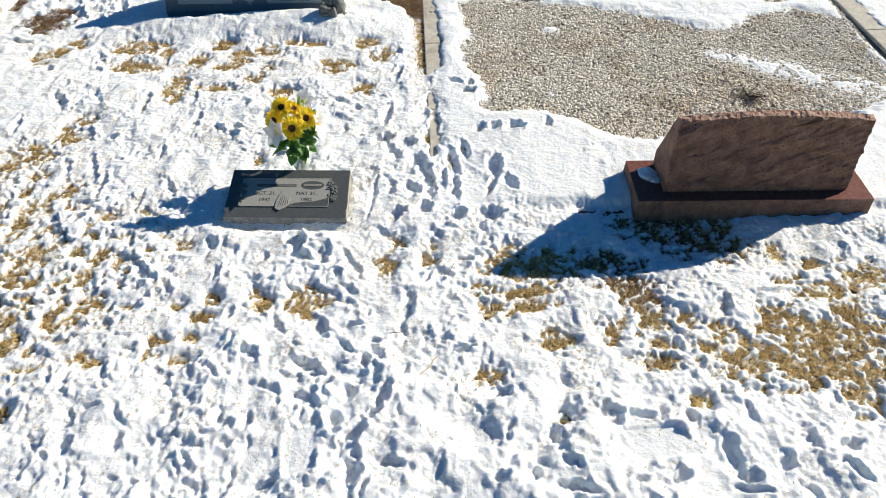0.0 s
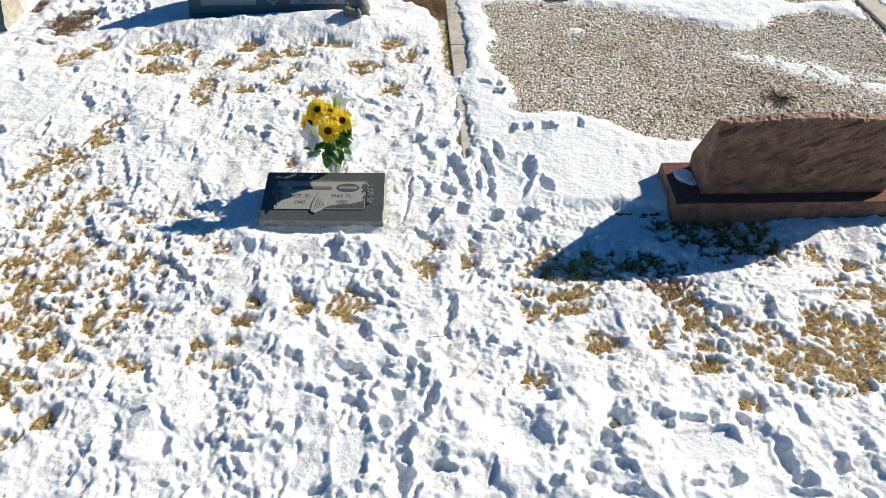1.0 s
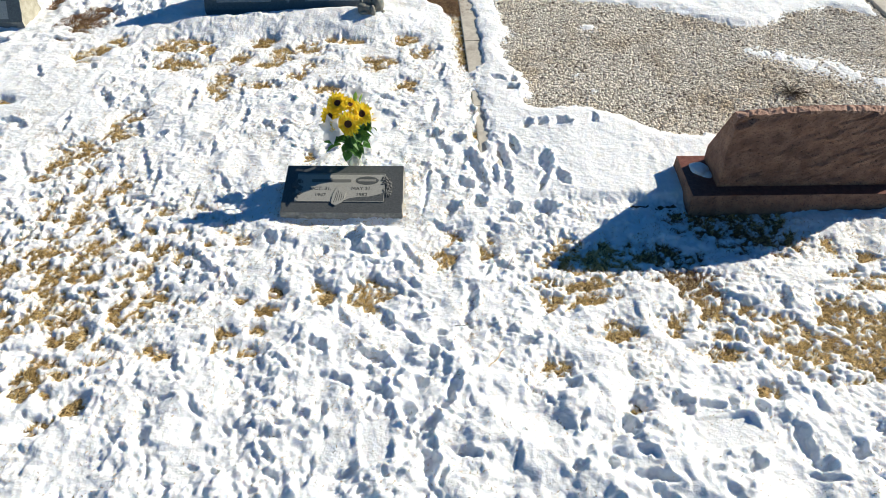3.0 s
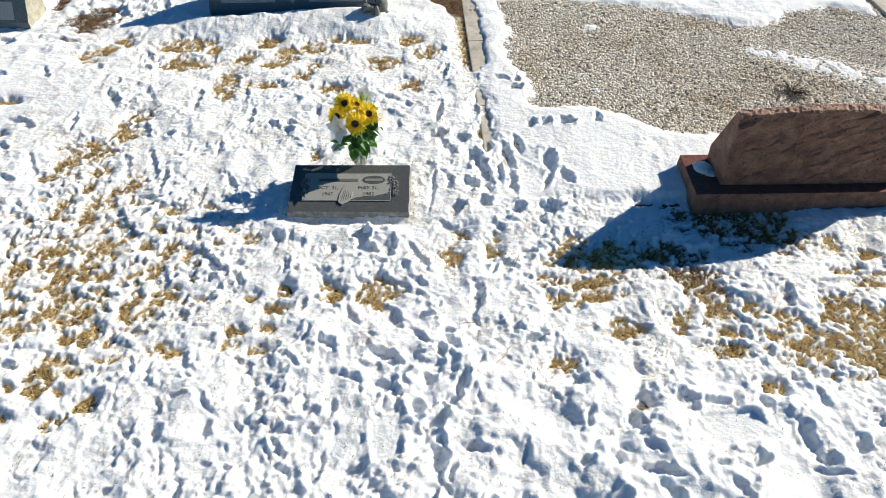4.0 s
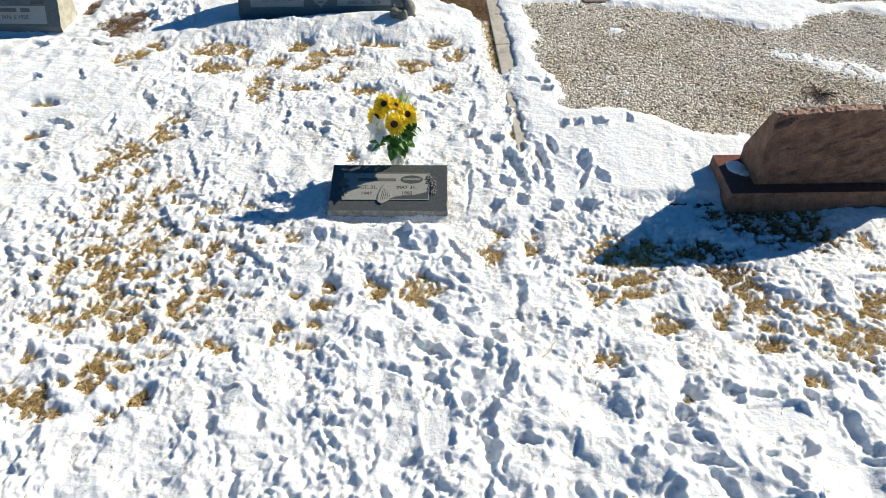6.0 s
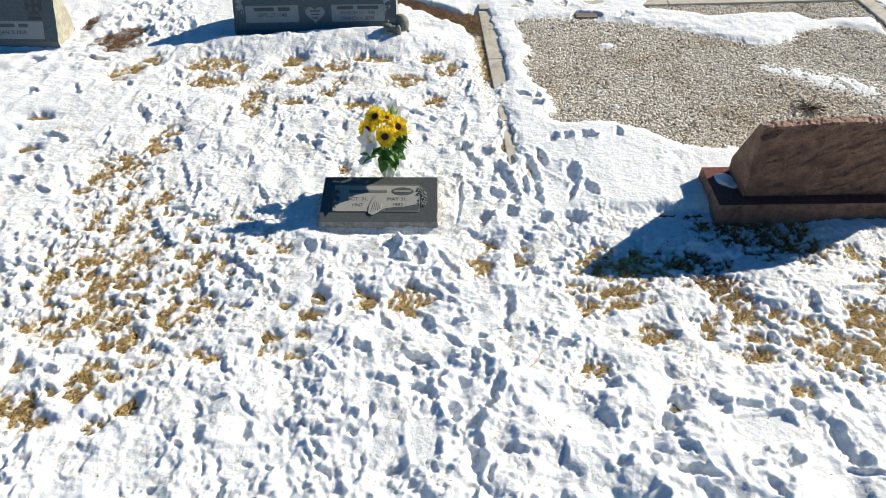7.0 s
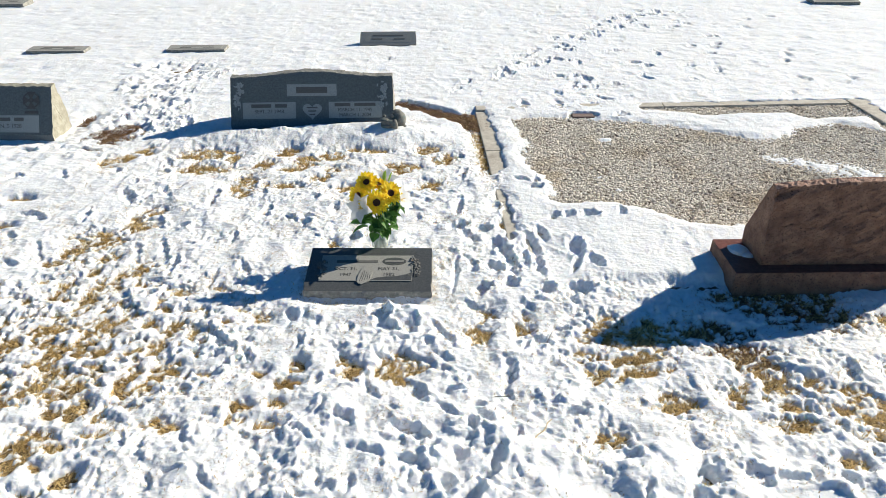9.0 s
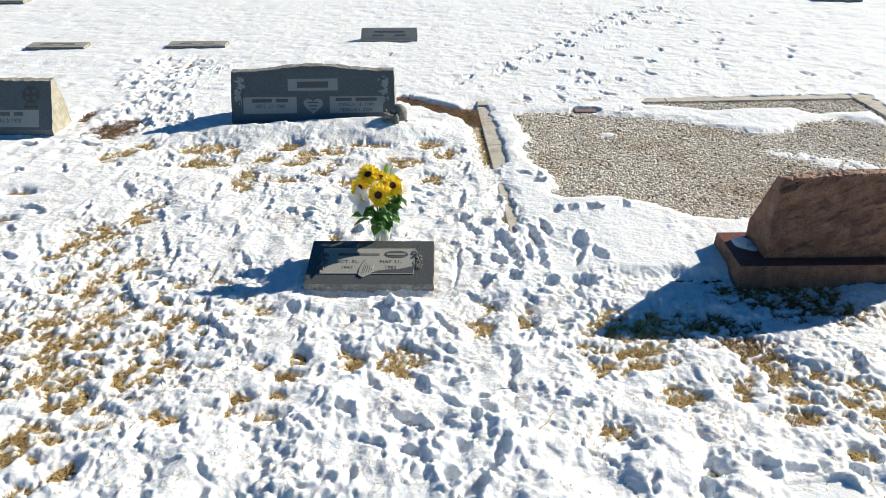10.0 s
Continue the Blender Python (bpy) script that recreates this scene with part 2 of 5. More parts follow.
# bare, grassy spots as centre x, y and half widths: before the stones, west side, behind the small marker
BARE_FRONT = [(1.52, 1.87, 0.35, 0.13), (1.76, 2.0, 0.19, 0.11), (1.7, 1.73, 0.07, 0.11), (1.52, 2.07, 0.11, 0.09), (0.95, 2.15, 0.07, 0.17), (0.88, 2.31, 0.15, 0.04), (0.76, 2.04, 0.05, 0.07), (0.47, 2.43, 0.21, 0.12), (0.78, 2.45, 0.15, 0.08), (1.29, 2.58, 0.18, 0.1), (1.08, 2.73, 0.17, 0.07), (1.28, 2.72, 0.18, 0.065), (1.20, 2.63, 0.22, 0.07), (0.4, 2.22, 0.11, 0.06), (0.2, 2.27, 0.06, 0.04), (0.26, 2.14, 0.06, 0.05), (0.51, 1.98, 0.05, 0.07), (0.94, 1.86, 0.11, 0.04), (0.23, 1.78, 0.05, 0.05), (1.06, 1.67, 0.04, 0.03), (-0.21, 2.57, 0.04, 0.05), (-0.25, 2.42, 0.05, 0.07), (-0.04, 2.48, 0.03, 0.07), (-0.59, 2.19, 0.09, 0.07), (-0.81, 2.19, 0.05, 0.06), (0.52, 1.57, 0.03, 0.03)]
BARE_WEST = [(-2.27, 1.57, 0.07, 0.05), (-2.14, 1.53, 0.05, 0.07), (-2.05, 1.49, 0.05, 0.03), (-1.96, 1.69, 0.05, 0.08), (-1.96, 1.62, 0.04, 0.03), (-1.71, 1.56, 0.05, 0.04), (-2.06, 1.64, 0.03, 0.02), (-1.84, 1.62, 0.03, 0.02), (-1.82, 1.46, 0.04, 0.02), (-1.82, 1.72, 0.07, 0.02), (-2.32, 2.3, 0.03, 0.06), (-2.19, 2.46, 0.06, 0.06), (-2.09, 2.26, 0.04, 0.06), (-2.05, 2.14, 0.05, 0.06), (-2, 2.32, 0.04, 0.05), (-1.91, 2.28, 0.06, 0.03), (-1.95, 2, 0.05, 0.05), (-1.83, 1.92, 0.04, 0.05), (-1.91, 1.9, 0.03, 0.03), (-2.3, 2, 0.04, 0.02), (-2.23, 2.03, 0.05, 0.02), (-2.16, 1.96, 0.05, 0.05)]
BARE_WEST_SMALL = [(-2.07, 2.03, 0.04, 0.04), (-1.89, 2.03, 0.03, 0.04), (-1.72, 1.87, 0.02, 0.03), (-1.48, 1.84, 0.05, 0.03), (-1.58, 2.16, 0.05, 0.04), (-1.7, 2.12, 0.04, 0.05), (-1.66, 2.02, 0.03, 0.03), (-1.71, 1.8, 0.04, 0.02), (-1.91, 1.78, 0.04, 0.03), (-1.66, 2.29, 0.03, 0.02), (-1.63, 2.46, 0.04, 0.05), (-1.75, 2.5, 0.04, 0.03), (-1.98, 2.5, 0.06, 0.03), (-2.26, 1.77, 0.03, 0.03), (-0.84, 2.21, 0.03, 0.04), (-1.25, 2.54, 0.03, 0.03), (-1.02, 2.19, 0.03, 0.03), (-1.17, 2.15, 0.03, 0.02), (-1.04, 2.09, 0.04, 0.03), (-1.2, 1.94, 0.04, 0.03), (-1.24, 1.88, 0.06, 0.03), (-1.05, 1.96, 0.03, 0.02), (-1.08, 1.85, 0.03, 0.02)]
BARE_MIDDLE = [(-2.32, 3.3, 0.12, 0.07), (-2.4, 3.19, 0.07, 0.08), (-2.4, 3.11, 0.04, 0.03), (-2.2, 3.11, 0.04, 0.04), (-1.98, 2.98, 0.04, 0.06), (-2.05, 2.91, 0.03, 0.04), (-2.29, 2.79, 0.04, 0.07), (-2.13, 2.74, 0.04, 0.11), (-2.13, 2.63, 0.05, 0.02), (-1.89, 2.82, 0.03, 0.02), (-2.02, 2.65, 0.02, 0.03), (-2.21, 2.95, 0.02, 0.04), (-2.47, 3.03, 0.05, 0.03), (-2.74, 4.4, 0.06, 0.08), (-2.65, 4.48, 0.04, 0.06), (-2.57, 4.6, 0.06, 0.06), (-3.04, 3.8, 0.07, 0.03), (-2.96, 3.44, 0.04, 0.04), (-2.18, 3.44, 0.05, 0.06), (-2.14, 3.65, 0.06, 0.05), (-2.22, 3.56, 0.03, 0.04), (-1.02, 3.25, 0.03, 0.04)]
BARE_BACK = [(-2.11, 4.54, 0.15, 0.08), (-2.07, 4.3, 0.14, 0.07), (-1.91, 4.48, 0.04, 0.05), (-1.66, 4.38, 0.05, 0.07), (-1.54, 4.6, 0.06, 0.06), (-1.36, 4.46, 0.09, 0.05), (-1.21, 4.52, 0.08, 0.08), (-1.04, 4.63, 0.06, 0.04), (-1.16, 4.28, 0.05, 0.05), (-1.36, 4.36, 0.05, 0.06), (-1.47, 4.02, 0.1, 0.04), (-1.71, 4.02, 0.06, 0.12), (-1.68, 3.88, 0.04, 0.05), (-1.26, 4.13, 0.07, 0.04), (-1.02, 3.97, 0.08, 0.04), (-0.72, 4.3, 0.08, 0.07), (-0.92, 4.6, 0.06, 0.03), (-1.47, 4.28, 0.06, 0.04), (-0.56, 4.63, 0.06, 0.06), (-0.44, 4.46, 0.06, 0.07), (-0.51, 4.02, 0.06, 0.06), (-0.11, 4.44, 0.04, 0.11), (-0.15, 4.73, 0.05, 0.14)]
BARE_FOOT = [(-1.64, 1.01, 0.04, 0.04), (-1.69, 0.97, 0.03, 0.02), (-1.8, 1.48, 0.04, 0.02), (-1.04, 1.04, 0.03, 0.02), (-1.37, 1.06, 0.02, 0.01), (-1.32, 0.96, 0.01, 0.01), (-0.7, 1.04, 0.01, 0.01)]
BARE_EAST = [(1.61, 2.51, 0.04, 0.06), (1.73, 2.46, 0.05, 0.03), (1.61, 2.34, 0.06, 0.03), (1.68, 2.26, 0.06, 0.03), (1.83, 2.3, 0.09, 0.03), (2.01, 2.37, 0.07, 0.05), (1.83, 2.17, 0.06, 0.06), (1.47, 2.15, 0.07, 0.03), (1.11, 2.08, 0.05, 0.04), (1.25, 2.05, 0.05, 0.03), (1.16, 1.95, 0.04, 0.04), (1, 1.86, 0.03, 0.03), (1.89, 2.09, 0.06, 0.07), (0.95, 2.14, 0.05, 0.11), (0.89, 2.25, 0.06, 0.07)]
BARE_SOIL = [(-2.93, 4.90, 0.11, 0.10), (-2.86, 5.05, 0.06, 0.10), (-2.96, 6.69, 0.12, 0.09), (-3.26, 5.22, 0.04, 0.08), (-0.21, 5.25, 0.05, 0.13)]
# trodden pits and scuffs: centre x, y, half length, half width, turn in degrees
PRINTS_BEFORE_MARKER = [(-1.5, 2.44, 0.056, 0.041, 143), (-1.38, 2.35, 0.092, 0.027, 137), (-1.24, 2.25, 0.058, 0.021, 133), (-1.12, 2.55, 0.051, 0.027, 110), (-1.03, 2.35, 0.06, 0.021, 100), (-0.71, 2.58, 0.051, 0.037, 41), (-0.67, 2.48, 0.069, 0.034, 147), (-0.57, 2.48, 0.058, 0.033, 111), (-0.59, 2.38, 0.034, 0.021, 157), (-0.47, 2.35, 0.032, 0.026, 168), (-0.41, 2.42, 0.128, 0.023, 121), (-0.77, 2.18, 0.092, 0.027, 132), (-0.87, 2.31, 0.035, 0.016, 130), (-0.4, 2.25, 0.041, 0.025, 144), (-0.41, 2.17, 0.079, 0.021, 149), (-0.13, 2.14, 0.093, 0.029, 79), (-0.14, 2.01, 0.044, 0.02, 87), (-0.52, 2.04, 0.097, 0.034, 130), (-0.38, 1.91, 0.068, 0.023, 131)]
PRINTS_MIDWAY = [(-0.69, 2.03, 0.071, 0.022, 121), (-0.78, 1.88, 0.062, 0.03, 142), (-0.92, 2.1, 0.056, 0.021, 72), (-0.54, 1.82, 0.063, 0.025, 166), (-0.29, 1.84, 0.045, 0.024, 123), (-0.24, 1.87, 0.045, 0.02, 124), (-0.37, 2.03, 0.064, 0.019, 0), (-0.26, 1.94, 0.034, 0.019, 179), (-0.3, 2.11, 0.021, 0.019, 136), (-0.2, 2.48, 0.069, 0.011, 104), (-0.04, 2.33, 0.048, 0.014, 71), (0.02, 2.36, 0.056, 0.028, 149), (0.11, 1.9, 0.053, 0.021, 8), (0.23, 1.89, 0.035, 0.012, 103), (0.28, 2.15, 0.093, 0.02, 122), (0.2, 2.18, 0.078, 0.026, 119), (0.83, 2.13, 0.083, 0.036, 100), (0.54, 2.18, 0.035, 0.03, 68), (0.58, 1.97, 0.048, 0.025, 3), (0.41, 1.95, 0.081, 0.025, 154)]
PRINTS_EAST = [(1.28, 2.16, 0.08, 0.031, 67), (1.31, 2.01, 0.032, 0.023, 29), (1.52, 2.16, 0.06, 0.017, 26), (1.84, 2.27, 0.033, 0.022, 47), (1.8, 2.45, 0.048, 0.025, 147), (0.89, 1.59, 0.049, 0.019, 69), (1, 1.59, 0.039, 0.028, 108), (1.22, 1.62, 0.056, 0.032, 91), (1.11, 1.43, 0.106, 0.027, 94), (1.14, 1.33, 0.049, 0.022, 5), (1.14, 1.28, 0.075, 0.014, 170), (1.06, 1.67, 0.055, 0.028, 124), (1.15, 1.81, 0.048, 0.024, 171), (1.41, 1.51, 0.072, 0.029, 95), (1.29, 1.38, 0.046, 0.03, 56), (1.56, 1.47, 0.052, 0.03, 178), (1.53, 1.36, 0.059, 0.026, 123), (1.34, 1.28, 0.048, 0.025, 134), (1.76, 1.75, 0.035, 0.023, 133), (0.89, 1.32, 0.046, 0.02, 32)]
PRINTS_NEAR_EAST = [(0.16, 1.73, 0.045, 0.021, 82), (0.1, 1.68, 0.05, 0.012, 120), (0.17, 1.61, 0.038, 0.017, 123), (0.28, 1.69, 0.043, 0.021, 27), (0.29, 1.49, 0.055, 0.017, 70), (0.46, 1.5, 0.053, 0.046, 24), (0.36, 1.32, 0.055, 0.028, 84), (0.69, 1.59, 0.056, 0.034, 126), (0.8, 1.59, 0.056, 0.021, 176), (0.66, 1.47, 0.025, 0.012, 58), (0.52, 1.37, 0.044, 0.019, 152), (0.04, 1.34, 0.05, 0.012, 77), (0.25, 1.3, 0.032, 0.018, 2), (0.53, 1.74, 0.032, 0.014, 142), (0.56, 1.64, 0.023, 0.02, 34), (0.52, 1.27, 0.078, 0.022, 170), (0.75, 1.31, 0.029, 0.017, 8), (0.32, 1.79, 0.042, 0.012, 112)]
PRINTS_NEAR_WEST = [(-1.59, 1.57, 0.063, 0.013, 103), (-1.41, 1.55, 0.057, 0.018, 123), (-1.42, 1.52, 0.04, 0.017, 175), (-1.38, 1.43, 0.041, 0.028, 142), (-1.51, 1.43, 0.071, 0.013, 125), (-1.44, 1.37, 0.031, 0.015, 147), (-1.51, 1.72, 0.047, 0.02, 111), (-1.58, 1.75, 0.029, 0.016, 169), (-1.36, 1.77, 0.039, 0.019, 102), (-1.33, 1.69, 0.023, 0.016, 136), (-1.23, 1.57, 0.08, 0.018, 130), (-1.19, 1.44, 0.041, 0.028, 100), (-1.32, 1.29, 0.069, 0.01, 104), (-1.27, 1.3, 0.053, 0.011, 99), (-1.16, 1.3, 0.028, 0.014, 155), (-1.07, 1.27, 0.025, 0.015, 170), (-1.24, 1.23, 0.033, 0.011, 178), (-1.09, 1.74, 0.052, 0.025, 105), (-1.04, 1.67, 0.033, 0.016, 145), (-1.15, 1.78, 0.044, 0.02, 153)]
PRINTS_NEAR_MIDDLE = [(-1.02, 1.57, 0.048, 0.022, 89), (-0.97, 1.49, 0.029, 0.011, 96), (-0.91, 1.46, 0.018, 0.014, 156), (-0.9, 1.36, 0.06, 0.017, 122), (-0.86, 1.26, 0.043, 0.017, 133), (-1.07, 1.46, 0.036, 0.012, 150), (-1.1, 1.37, 0.024, 0.012, 108), (-0.82, 1.54, 0.043, 0.016, 120), (-0.78, 1.44, 0.035, 0.024, 169), (-0.75, 1.26, 0.046, 0.017, 87), (-0.9, 1.76, 0.058, 0.014, 136), (-1.34, 1.6, 0.036, 0.013, 178), (-0.78, 1.52, 0.037, 0.02, 126), (-0.71, 1.53, 0.045, 0.02, 93), (-0.69, 1.44, 0.048, 0.013, 94), (-0.52, 1.79, 0.077, 0.028, 150), (-0.66, 1.69, 0.066, 0.02, 152), (-0.61, 1.63, 0.032, 0.011, 98), (-0.52, 1.65, 0.061, 0.02, 162), (-0.46, 1.61, 0.031, 0.018, 88)]
PRINTS_NEAR = [(-0.45, 1.72, 0.041, 0.019, 179), (-0.34, 1.68, 0.034, 0.031, 127), (-0.38, 1.53, 0.05, 0.029, 89), (-0.21, 1.63, 0.097, 0.024, 71), (-0.24, 1.58, 0.031, 0.026, 31), (-0.28, 1.82, 0.03, 0.023, 103), (-0.12, 1.78, 0.041, 0.016, 55), (-0.54, 1.51, 0.023, 0.019, 152), (-0.47, 1.38, 0.056, 0.017, 91), (-0.3, 1.48, 0.057, 0.034, 51), (-0.29, 1.33, 0.087, 0.035, 93), (-0.24, 1.26, 0.037, 0.017, 68), (-0.73, 1.3, 0.069, 0.017, 85), (-0.59, 1.28, 0.051, 0.014, 17), (-0.41, 1.33, 0.026, 0.009, 75), (-0.15, 1.36, 0.059, 0.023, 169)]
PRINTS_BEHIND = [(-3.24, 4.1, 0.055, 0.04, 15), (-2.94, 4.15, 0.108, 0.022, 123), (-2.39, 3.83, 0.107, 0.042, 124), (-3.1, 3.65, 0.043, 0.019, 120), (-2.79, 3.53, 0.055, 0.031, 123), (-2.87, 3.57, 0.056, 0.024, 175), (-2.53, 3.57, 0.104, 0.022, 97), (-2.85, 3.32, 0.083, 0.025, 129), (-2.07, 3.48, 0.065, 0.044, 120), (-2.61, 4.22, 0.05, 0.028, 118), (-2.3, 4.22, 0.057, 0.043, 154), (-2.32, 4.38, 0.051, 0.029, 114), (-3.39, 4.58, 0.062, 0.039, 159), (-2.99, 4.61, 0.106, 0.031, 167), (-2.17, 3.9, 0.1, 0.024, 126), (-2.41, 4.03, 0.039, 0.027, 125), (-1.91, 3.44, 0.032, 0.031, 12), (-1.88, 4.34, 0.109, 0.028, 97), (-1.74, 4.29, 0.077, 0.041, 155), (-1.67, 4.11, 0.06, 0.027, 137)]
PRINTS_BEHIND_MARKER = [(-1.85, 3.83, 0.13, 0.027, 93), (-1.48, 3.64, 0.095, 0.03, 89), (-1.32, 3.55, 0.066, 0.026, 131), (-1.21, 3.56, 0.061, 0.024, 137), (-1.21, 3.48, 0.034, 0.024, 173), (-1.07, 3.69, 0.045, 0.028, 99), (-1.2, 3.82, 0.029, 0.026, 151), (-1.58, 3.94, 0.076, 0.032, 127), (-1.33, 3.99, 0.037, 0.028, 170), (-1.58, 3.3, 0.077, 0.02, 94), (-0.63, 3.85, 0.058, 0.033, 167), (-0.91, 3.3, 0.051, 0.045, 110), (-0.11, 3.71, 0.094, 0.03, 98), (-0.33, 3.67, 0.101, 0.028, 82), (-0.3, 4.19, 0.089, 0.027, 83), (-0.32, 4.5, 0.06, 0.021, 98), (-0.34, 3.42, 0.07, 0.035, 41), (-0.28, 3.33, 0.112, 0.025, 122), (-0.19, 3.4, 0.046, 0.04, 9), (-0.52, 3.77, 0.039, 0.025, 91)]
PRINTS_PLOT = [(0.08, 4.08, 0.055, 0.027, 146), (0.17, 4.06, 0.037, 0.032, 63), (0.16, 3.96, 0.051, 0.028, 3), (0.17, 4.14, 0.052, 0.011, 80), (0.22, 3.54, 0.051, 0.028, 64), (0.31, 3.55, 0.038, 0.032, 58), (0.43, 3.55, 0.053, 0.037, 164), (0.62, 3.58, 0.05, 0.025, 96), (0.57, 3.74, 0.034, 0.027, 62), (0.13, 3.32, 0.099, 0.029, 100), (0.06, 3.21, 0.164, 0.031, 99), (0.02, 3.08, 0.117, 0.019, 94), (0.08, 2.98, 0.111, 0.026, 96), (0.29, 3.16, 0.096, 0.041, 94), (0.27, 2.99, 0.091, 0.021, 71), (0.37, 3.01, 0.066, 0.034, 116), (0.25, 2.77, 0.077, 0.046, 5), (0.09, 2.76, 0.049, 0.031, 44), (0.21, 2.7, 0.057, 0.025, 111), (1.08, 3.51, 0.034, 0.028, 25)]
PRINTS_BY_KERB = [(-0.35, 2.92, 0.202, 0.015, 86), (-0.26, 3, 0.081, 0.024, 105), (-0.07, 3.05, 0.183, 0.034, 101), (-0.15, 2.98, 0.064, 0.03, 129), (-0.22, 2.76, 0.06, 0.036, 57), (-0.08, 2.82, 0.043, 0.035, 76), (-0.13, 3.23, 0.05, 0.034, 61), (-0.01, 2.63, 0.042, 0.029, 139), (-0.27, 2.63, 0.077, 0.023, 136), (0.32, 2.58, 0.04, 0.032, 61), (0.24, 2.5, 0.03, 0.015, 95), (0.14, 2.46, 0.039, 0.016, 2), (-1.1, 2.54, 0.051, 0.028, 101), (-0.69, 2.54, 0.049, 0.035, 44), (-0.55, 2.48, 0.066, 0.033, 91), (-0.86, 2.62, 0.029, 0.026, 163), (-1.28, 2.56, 0.035, 0.027, 115), (-1.48, 2.43, 0.062, 0.032, 176), (-0.83, 2.46, 0.033, 0.022, 98)]
PRINTS_WEST = [(-1.44, 2.98, 0.095, 0.026, 120), (-2.91, 3.11, 0.08, 0.039, 3), (-2.76, 2.68, 0.073, 0.023, 99), (-2.6, 3.14, 0.148, 0.02, 117), (-2.68, 3.01, 0.059, 0.022, 147), (-2.41, 2.65, 0.096, 0.026, 120), (-2.29, 2.76, 0.073, 0.031, 94), (-2.28, 2.62, 0.084, 0.015, 98), (-1.92, 3.15, 0.194, 0.024, 111), (-1.82, 2.99, 0.11, 0.029, 97), (-1.73, 2.76, 0.086, 0.028, 140), (-1.97, 2.73, 0.125, 0.027, 129), (-1.87, 2.58, 0.074, 0.03, 131), (-2.07, 3.17, 0.1, 0.024, 116), (-2.04, 3.08, 0.034, 0.023, 123), (-2.43, 2.84, 0.05, 0.042, 47), (-2.35, 2.49, 0.066, 0.04, 126), (-2.52, 2.8, 0.061, 0.014, 127), (-2.31, 3.04, 0.041, 0.028, 130), (-1.65, 2.8, 0.067, 0.014, 109)]
PRINTS_FAR_WEST = [(-2.45, 2.36, 0.064, 0.027, 160), (-2.43, 2.25, 0.047, 0.023, 1), (-2.27, 2.13, 0.093, 0.021, 119), (-2.3, 2.22, 0.063, 0.013, 110), (-2.23, 2.31, 0.034, 0.034, 58), (-1.89, 2.18, 0.054, 0.029, 173), (-1.81, 2.15, 0.048, 0.021, 176), (-1.58, 2.24, 0.053, 0.024, 102), (-1.62, 1.93, 0.038, 0.037, 122), (-1.56, 2.02, 0.039, 0.021, 11), (-1.85, 1.78, 0.058, 0.018, 134), (-1.66, 1.86, 0.045, 0.019, 103), (-2.43, 1.99, 0.036, 0.014, 114), (-2.27, 1.91, 0.047, 0.012, 108), (-2.11, 1.74, 0.046, 0.031, 180), (-1.59, 1.77, 0.063, 0.018, 126), (-2.06, 1.37, 0.048, 0.022, 74), (-2.08, 1.27, 0.039, 0.021, 79), (-1.88, 1.52, 0.035, 0.016, 139), (-1.83, 1.23, 0.032, 0.011, 139)]
PRINTS_FOOT_WEST = [(-1.6, 1.18, 0.039, 0.013, 104), (-1.49, 1.18, 0.023, 0.017, 31), (-1.5, 1.1, 0.053, 0.017, 150), (-1.45, 1.02, 0.023, 0.009, 102), (-1.73, 1.04, 0.03, 0.014, 62), (-1.54, 0.96, 0.033, 0.024, 177), (-1.31, 0.95, 0.034, 0.013, 177), (-1.31, 1.15, 0.024, 0.016, 127), (-1.23, 1.14, 0.07, 0.021, 93), (-1.23, 1.01, 0.03, 0.007, 95), (-1.13, 1.13, 0.03, 0.014, 102), (-1.06, 1.02, 0.023, 0.008, 31), (-0.99, 1.05, 0.063, 0.012, 63), (-0.99, 1.11, 0.026, 0.02, 161), (-0.89, 1.04, 0.033, 0.029, 15), (-0.91, 0.95, 0.029, 0.024, 15)]
PRINTS_FOOT = [(-0.68, 1.14, 0.054, 0.02, 125), (-0.52, 1.14, 0.029, 0.011, 118), (-0.57, 1, 0.035, 0.026, 162), (-0.79, 1.11, 0.022, 0.016, 170), (-0.63, 1.02, 0.017, 0.012, 176), (-0.4, 1.02, 0.063, 0.012, 87), (-0.62, 0.95, 0.018, 0.009, 88), (-0.58, 0.96, 0.034, 0.009, 23), (-0.31, 1.14, 0.051, 0.025, 82), (-0.28, 1.02, 0.051, 0.015, 84), (-0.09, 1.1, 0.085, 0.024, 98), (-0.17, 1.13, 0.025, 0.019, 5), (-0.17, 0.98, 0.04, 0.017, 146), (-0.08, 0.96, 0.046, 0.015, 170)]
PRINTS_FOOT_EAST = [(0.04, 1.13, 0.063, 0.024, 114), (0.16, 1.1, 0.046, 0.026, 92), (0.09, 0.98, 0.059, 0.026, 71), (0.14, 0.98, 0.035, 0.027, 126), (0.27, 1.1, 0.037, 0.017, 122), (-0.18, 1.06, 0.028, 0.01, 78), (0.55, 1.19, 0.072, 0.023, 132), (0.36, 1.15, 0.042, 0.032, 25), (0.37, 1.05, 0.063, 0.025, 157), (0.79, 1.2, 0.049, 0.021, 120), (0.72, 1.11, 0.043, 0.024, 10), (0.86, 1.07, 0.058, 0.037, 128), (0.8, 1.12, 0.055, 0.016, 8), (0.79, 0.97, 0.035, 0.018, 10), (0.9, 0.97, 0.028, 0.014, 10)]
